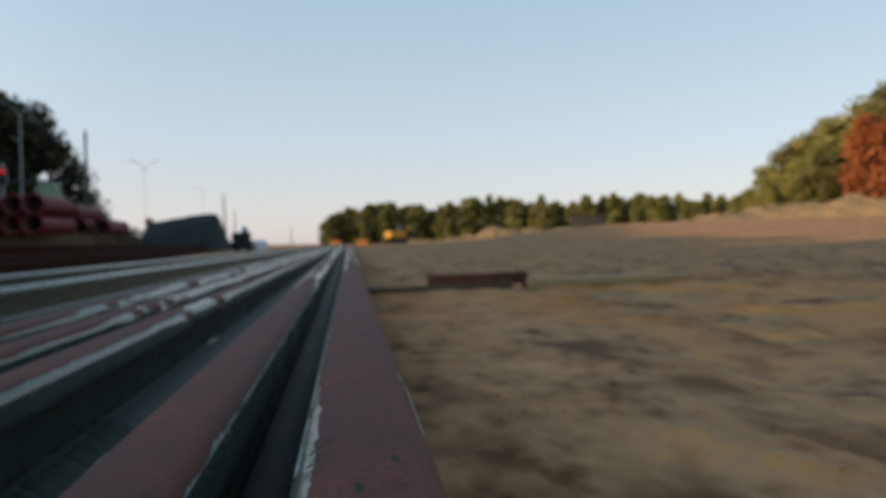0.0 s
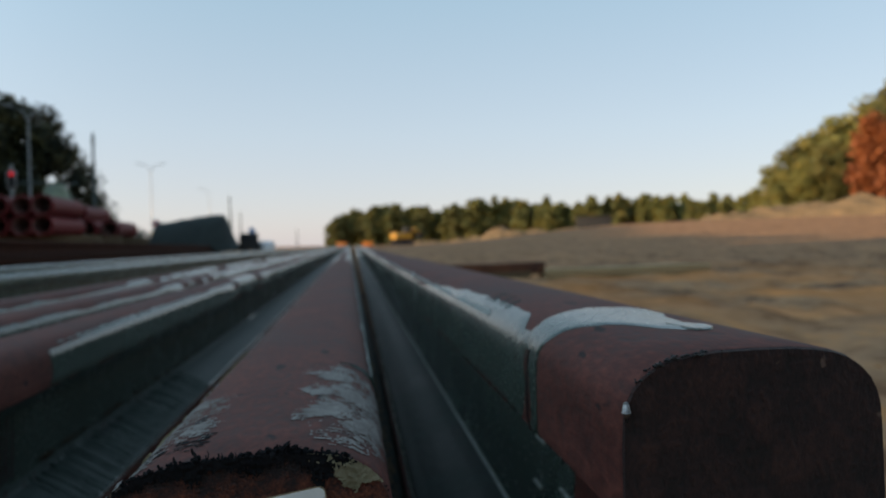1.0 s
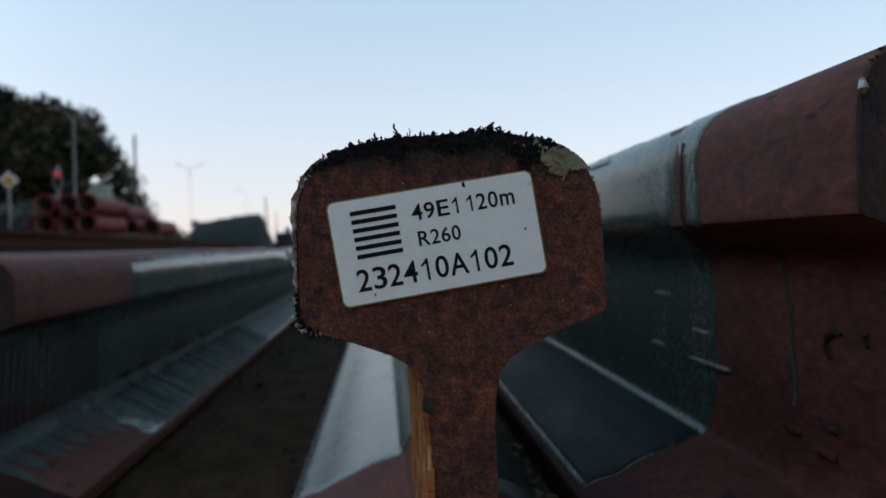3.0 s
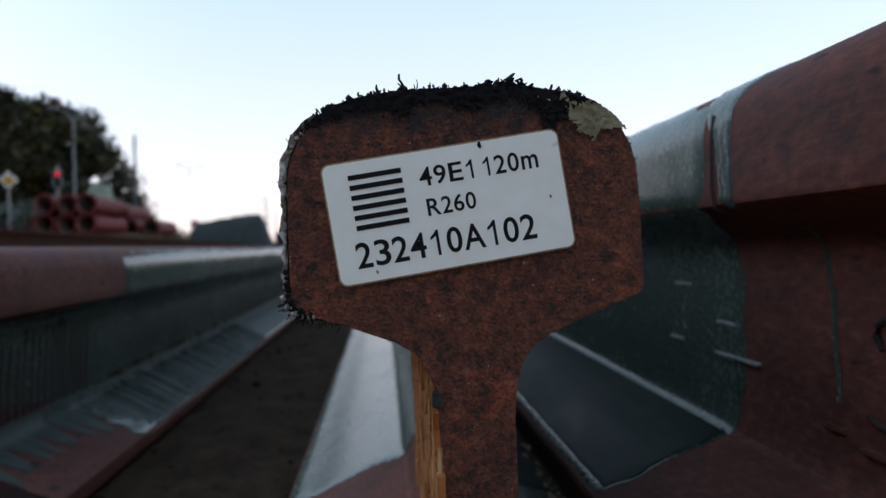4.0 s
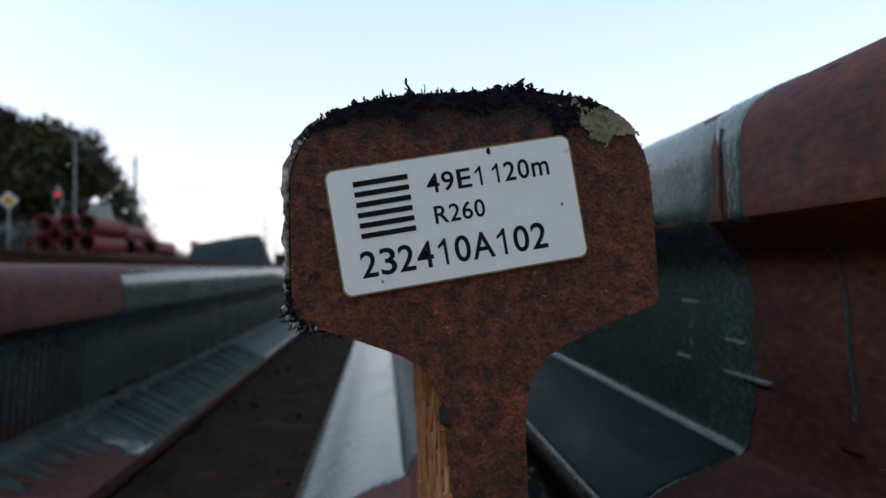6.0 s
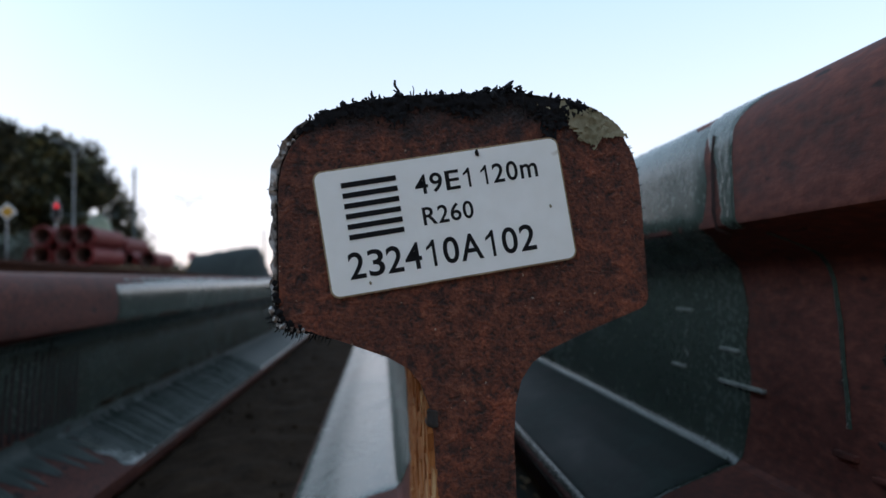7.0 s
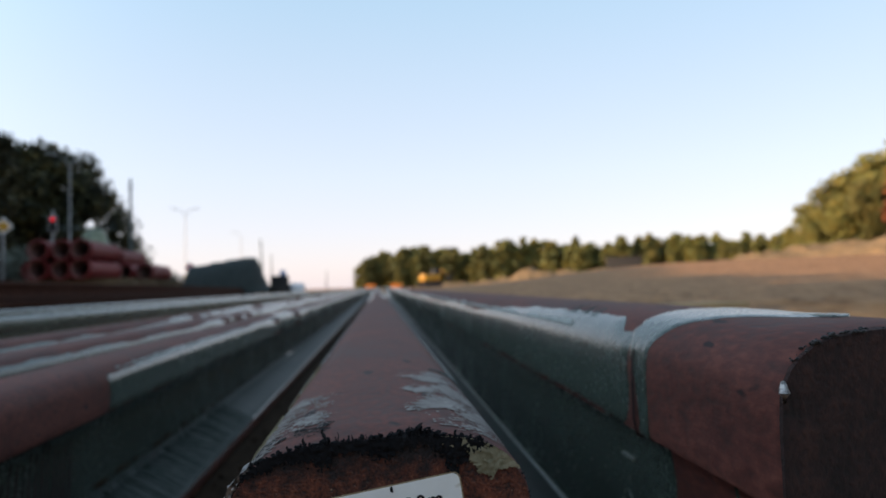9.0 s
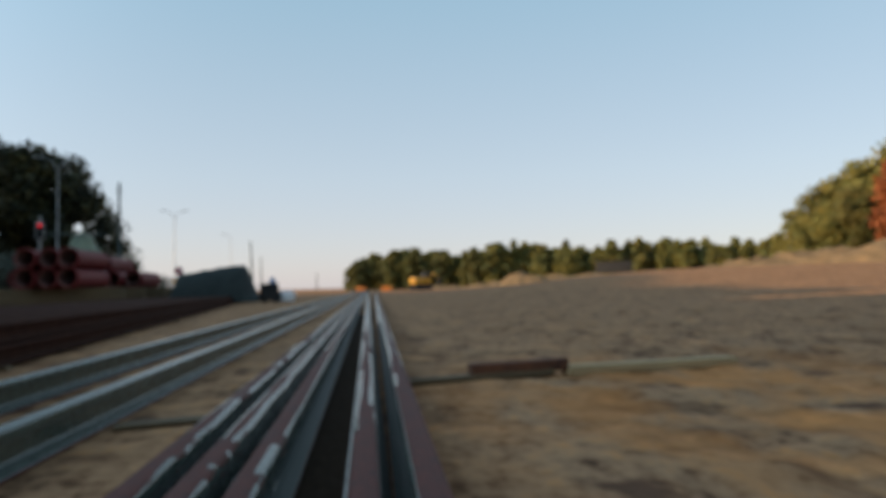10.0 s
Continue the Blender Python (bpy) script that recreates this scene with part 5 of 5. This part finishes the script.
for z in (0.2, 0.6, 1.0, 1.4, 1.85):
    bm = bmesh.new()
    tube(bm, [(0, 0, z), (6.6, 0, z)], [0.018, 0.018], 5)
    part("rail_bar", bm, M_STEELGREY, fence)


# ---- trees ----
def leaf_cloud(blobs, count, size, seed):
    """Many small bent leaves spread through overlapping clumps (x, y, z, radius)."""
    rnd = random.Random(seed)
    verts, faces = [], []
    tot = sum(b[3] ** 2 for b in blobs)
    for bx_, by_, bz_, br in blobs:
        for _ in range(max(6, int(count * br * br / tot))):
            d = Vector((rnd.gauss(0, 1), rnd.gauss(0, 1), rnd.gauss(0, 0.85))).normalized()
            c = Vector((bx_, by_, bz_)) + d * br * (0.35 + 0.95 * rnd.random() ** 0.8)
            q = Euler((rnd.uniform(-1.2, 1.2), rnd.uniform(-1.2, 1.2), rnd.uniform(0, 6.28))).to_matrix()
            s = size * rnd.uniform(0.6, 1.4)
            i = len(verts)
            for ux, uy, uz in ((-0.5, 0, 0), (0, -0.32, 0.08), (0.5, 0, -0.05), (0, 0.32, 0.08)):
                verts.append(tuple(c + q @ Vector((ux, uy, uz)) * s))
            faces += [(i, i + 1, i + 2), (i, i + 2, i + 3)]
    me = bpy.data.meshes.new("crown")
    me.from_pydata(verts, [], faces)
    return me


def tree(h, spread, seed, leaf, leaves, size, name="tree", label="", low=0.2, conic=0.0, group=""):
    """Tapered trunk, forked limbs, and a crown of clumps."""
    rnd = random.Random(seed)
    ob = thing(name, Matrix(), label, "tree", group)
    bm = bmesh.new()
    r = h * 0.022
    tube(bm, [(0, 0, -0.2), (0.03 * h * rnd.uniform(-1, 1) * 0.5, 0, h * 0.35), (0.02 * h * rnd.uniform(-1, 1), 0.01 * h, h * 0.8)], [r, r * 0.75, r * 0.25], 9)
    blobs = []
    for k in range(13):
        zf = low + (0.95 - low) * (k + 0.5) / 13
        wid = spread * (math.sin(math.pi * min(1, (zf - low * 0.6) / (1.05 - low * 0.6))) ** 0.7) * (1 - conic * (zf - low))
        for s in range(3 if conic < 0.5 else 2):
            a = rnd.uniform(0, 6.28)
            rr = wid * rnd.uniform(0.25, 0.9)
            p = Vector((rr * math.cos(a), rr * math.sin(a), h * zf + rnd.uniform(-0.03, 0.03) * h))
            blobs.append((*p, h * rnd.uniform(0.055, 0.12) * (1 - 0.5 * conic * zf)))
            if s == 0 and zf < 0.85:
                tube(bm, [(0, 0, h * max(0.12, zf - 0.18)), tuple(p * 0.55 + Vector((0, 0, h * (zf - 0.1))) * 0.45), tuple(p)], [r * 0.42, r * 0.26, r * 0.08], 6)
    part("trunk", bm, M_BARK, ob)
    me = leaf_cloud(blobs, leaves, size, seed)
    me.materials.append(leaf)
    cr = new("crown", me)
    cr.parent = ob
    return ob


def spread_copies(protos, rows):
    used = set()
    for k, az, d, sc in rows:
        x, y, _ = polar(az, d)
        m = pose(x, y, ground_z(x, y) - 0.1, 0, 0, (az * 97 + d * 13) % 360)
        if k not in used:
            used.add(k)
            ob = protos[k]
            ob.matrix_world = m
        else:
            ob = copy_thing(protos[k], m)
        ob.scale = (sc, sc, sc)


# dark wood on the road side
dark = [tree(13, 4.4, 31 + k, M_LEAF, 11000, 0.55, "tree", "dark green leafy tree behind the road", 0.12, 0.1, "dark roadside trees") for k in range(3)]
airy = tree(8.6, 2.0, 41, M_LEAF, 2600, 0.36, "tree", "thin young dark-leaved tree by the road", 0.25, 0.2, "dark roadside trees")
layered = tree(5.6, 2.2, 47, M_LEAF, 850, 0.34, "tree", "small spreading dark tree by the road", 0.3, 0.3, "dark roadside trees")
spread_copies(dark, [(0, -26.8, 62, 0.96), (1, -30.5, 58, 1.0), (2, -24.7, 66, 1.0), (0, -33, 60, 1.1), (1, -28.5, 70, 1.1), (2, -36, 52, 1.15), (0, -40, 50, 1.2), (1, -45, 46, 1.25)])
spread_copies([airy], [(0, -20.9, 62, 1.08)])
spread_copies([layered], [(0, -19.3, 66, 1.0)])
# unseen trees added beside the road to keep the evening sun off the rails
for i in range(32):
    y = -66 + 4.1 * i
    ob = copy_thing(dark[i % 3], pose(-47 + (i % 2) * 6 + 2.5 * math.sin(i * 2.3), y, GROUND, 0, 0, i * 71))
    ob.scale = (1.35, 1.35, 1.3)

# unseen row added behind the camera to close off the low sky
for i in range(18):
    ob = copy_thing(dark[i % 3], pose(-50 + 6 * i, -30 - 4.5 * (i % 2), GROUND, 0, 0, i * 53))
    ob.scale = (1.15, 1.15, 1.15)

bush = thing("bush", Matrix(), "grey-green shrub by the road", "shrub", "roadside shrubs")
me = leaf_cloud([(random.uniform(-1.6, 1.6), random.uniform(-0.8, 0.8), random.uniform(0.4, 1.9), 0.6) for _ in range(14)], 2600, 0.22, 5)
me.materials.append(M_BUSH)
cr = new("crown", me)
cr.parent = bush
spread_copies([bush], [(0, -28.6, 34, 1.0), (0, -26.6, 37, 1.0), (0, -31, 33, 1.1), (0, -17.0, 70, 1.0)])

# far row of birches and young trees
far = [tree(8.5, 2.5, 61 + k, M_LEAFFAR, 2200, 0.75, "tree", "olive green young tree at the site's far edge", 0.0, 0.4, "far row of trees") for k in range(4)]
spire = tree(10.5, 1.6, 71, M_LEAFFAR, 1200, 0.6, "tree", "slender olive tree at the site's far edge", 0.05, 0.85, "far row of trees")
rnd = random.Random(3)
rows = []
az = -1.6
while az < 33:
    d = 150 - max(0, az) * 0.9 + rnd.uniform(-4, 6)
    hgt = 0.62 + 0.42 * smooth_step(-2, 1.2, az) - 0.07 * smooth_step(3, 6, az) - 0.19 * smooth_step(11, 22, az) - 0.12 * smooth_step(24, 33, az)
    rows.append((rnd.randrange(4), az, d, hgt * rnd.uniform(0.82, 1.12)))
    rows.append((rnd.randrange(4), az + 0.4, d + 7, hgt * rnd.uniform(0.82, 1.1)))
    az += 0.72
spread_copies(far, rows)
spread_copies([spire], [(0, 12.5, 143, 0.95), (0, 16.9, 140, 0.85), (0, 2.1, 148, 0.72), (0, 24.5, 126, 0.62), (0, 5.5, 150, 0.72)])

# tall trees on the rise, one of them copper-coloured
tall = [tree(15, 4.2, 81 + k, M_LEAFFAR, 5200, 0.6, "tree", "sunlit olive and yellow tree on the rise", 0.1, 0.3, "tall trees on the rise") for k in range(3)]
copper = tree(14, 4.6, 91, M_LEAFRED, 7000, 0.55, "tree", "copper-leaved tree on the rise", 0.05, 0.15, "tall trees on the rise")
spread_copies(tall, [(0, 33.2, 104, 0.39), (1, 34.4, 102, 0.58), (2, 35.8, 100, 0.73), (0, 37.4, 100, 0.83), (1, 38.9, 98, 0.92), (2, 40.6, 98, 1.03), (0, 42.8, 96, 1.11), (1, 45.5, 96, 1.17),
                     (2, 37.0, 108, 0.83), (0, 39.6, 108, 0.94), (1, 42.0, 110, 1.08), (2, 48, 98, 1.22), (1, 35.0, 96, 0.47), (0, 36.6, 94, 0.56), (2, 38.2, 93, 0.66)])
spread_copies([copper], [(0, 41.4, 88, 0.86), (0, 44.2, 90, 0.95)])


# ---- earth heaps ----
def mound(az, d, w, dep, h, seed, label="brown mound of excavated earth"):
    x, y, _ = polar(az, d)
    n = 30
    verts, faces = [], []
    for i in range(n + 1):
        for j in range(n + 1):
            u, v = i / n * 2 - 1, j / n * 2 - 1
            f = max(0.0, 1 - (u * u + v * v))
            z = h * f ** 0.8 * (0.8 + 0.5 * nz(u * 2.2, v * 2.2, seed) + 0.22 * nz(u * 6, v * 6, seed)) - 0.25
            verts.append((u * w / 2, v * dep / 2, z))
    for i in range(n):
        for j in range(n):
            a, b = i * (n + 1) + j, (i + 1) * (n + 1) + j
            faces.append((a, b, b + 1, a + 1))
    ob = part("earth_mound", from_data(verts, faces), M_MOUND, None, sharp=80)
    ob.matrix_world = pose(x, y, ground_z(x, y), 0, 0, -az)
    return tagged(ob, label, "mound", "excavated earth mounds")


for spec in ((13.6, 88, 8, 6, 1.9, 1), (16.5, 92, 14, 6, 1.2, 2), (10.5, 95, 9, 6, 1.0, 3), (20, 92, 16, 6, 1.1, 9), (31.5, 80, 11, 8, 1.9, 4), (35.5, 78, 16, 9, 2.5, 5), (41, 76, 20, 9, 2.5, 6), (29, 84, 9, 7, 1.3, 7), (47, 76, 20, 9, 2.6, 8), (6.5, 120, 12, 6, 0.9, 10)):
    mound(*spec)


# ---- site machines ----
x, y, _ = polar(4.5, 105)
dig = thing("excavator", pose(x, y, ground_z(x, y), 0, 0, 20), "yellow site excavator parked before the trees", "excavator")
bm = bmesh.new()
box(bm, (-1.5, -1.1, 0.95), (1.4, 1.1, 2.0), 0.2)
part("body", bm, M_YELLOW, dig)
bm = bmesh.new()
box(bm, (0.2, -1.0, 2.0), (1.4, 0.2, 2.75), 0.15)
part("cab", bm, M_BLACK, dig)
for s in (-1, 1):
    bm = bmesh.new()
    box(bm, (-1.7, s * 0.85 - 0.28, 0), (1.7, s * 0.85 + 0.28, 0.85), 0.3)
    part("track", bm, M_BLACK, dig)
bm = bmesh.new()
tube(bm, [(1.3, 0.4, 1.7), (2.4, 0.4, 2.6), (3.4, 0.4, 1.8)], [0.22, 0.2, 0.14], 6)
part("boom", bm, M_YELLOW, dig)
bm = bmesh.new()
box(bm, (3.1, 0.0, 0.9), (3.8, 0.8, 1.8), 0.1)
part("bucket", bm, M_DARKBOX, dig)
x, y, _ = polar(20.8, 96)
skip = thing("container", pose(x, y, ground_z(x, y) + 0.75, 0, 0, -25), "dark steel skip container on the bank", "container")
bm = bmesh.new()
box(bm, (-2.4, -1.1, 0.0), (2.4, 1.1, 1.5), 0.08)
part("hull", bm, M_DARKBOX, skip)
bm = bmesh.new()
box(bm, (-2.6, -1.25, 1.5), (2.6, 1.25, 1.62), 0.04)
part("rim", bm, M_DARKBOX, skip)
for az, d in ((-0.6, 120), (1.6, 115)):
    x, y, _ = polar(az, d)
    bm = bmesh.new()
    box(bm, (-0.9, -0.2, 0), (0.9, 0.2, 0.75), 0.06)
    for v in bm.verts:
        v.co.y *= 1 - 0.5 * v.co.z
    ob = part("barrier", bm, M_ORANGE)
    ob.matrix_world = pose(x, y, ground_z(x, y))
    tagged(ob, "orange plastic road barrier far off", "barrier", "orange barriers")
# clods on the sand
def clods():
    rnd = random.Random(8)
    bm = bmesh.new()
    for _ in range(520):
        az, d = rnd.uniform(8, 60), 0.9 + 14 * rnd.random() ** 1.8
        x, y, _ = polar(az, d)
        if x < 0.35:
            continue
        s = rnd.uniform(0.002, 0.007) * (0.6 + d * 0.06)
        c = Vector((x, y, ground_z(x, y) + s * 0.2))
        r = bmesh.ops.create_icosphere(bm, subdivisions=1, radius=s)
        for v in r["verts"]:
            v.co = c + Vector((v.co.x * 1.5, v.co.y, v.co.z * 0.6)) * (1 + 0.5 * nz(*(v.co * 60)))
    return bm


tagged(part("clods", clods(), M_GROUND), "loose earth clods on the sand", "earth", kind="stuff")
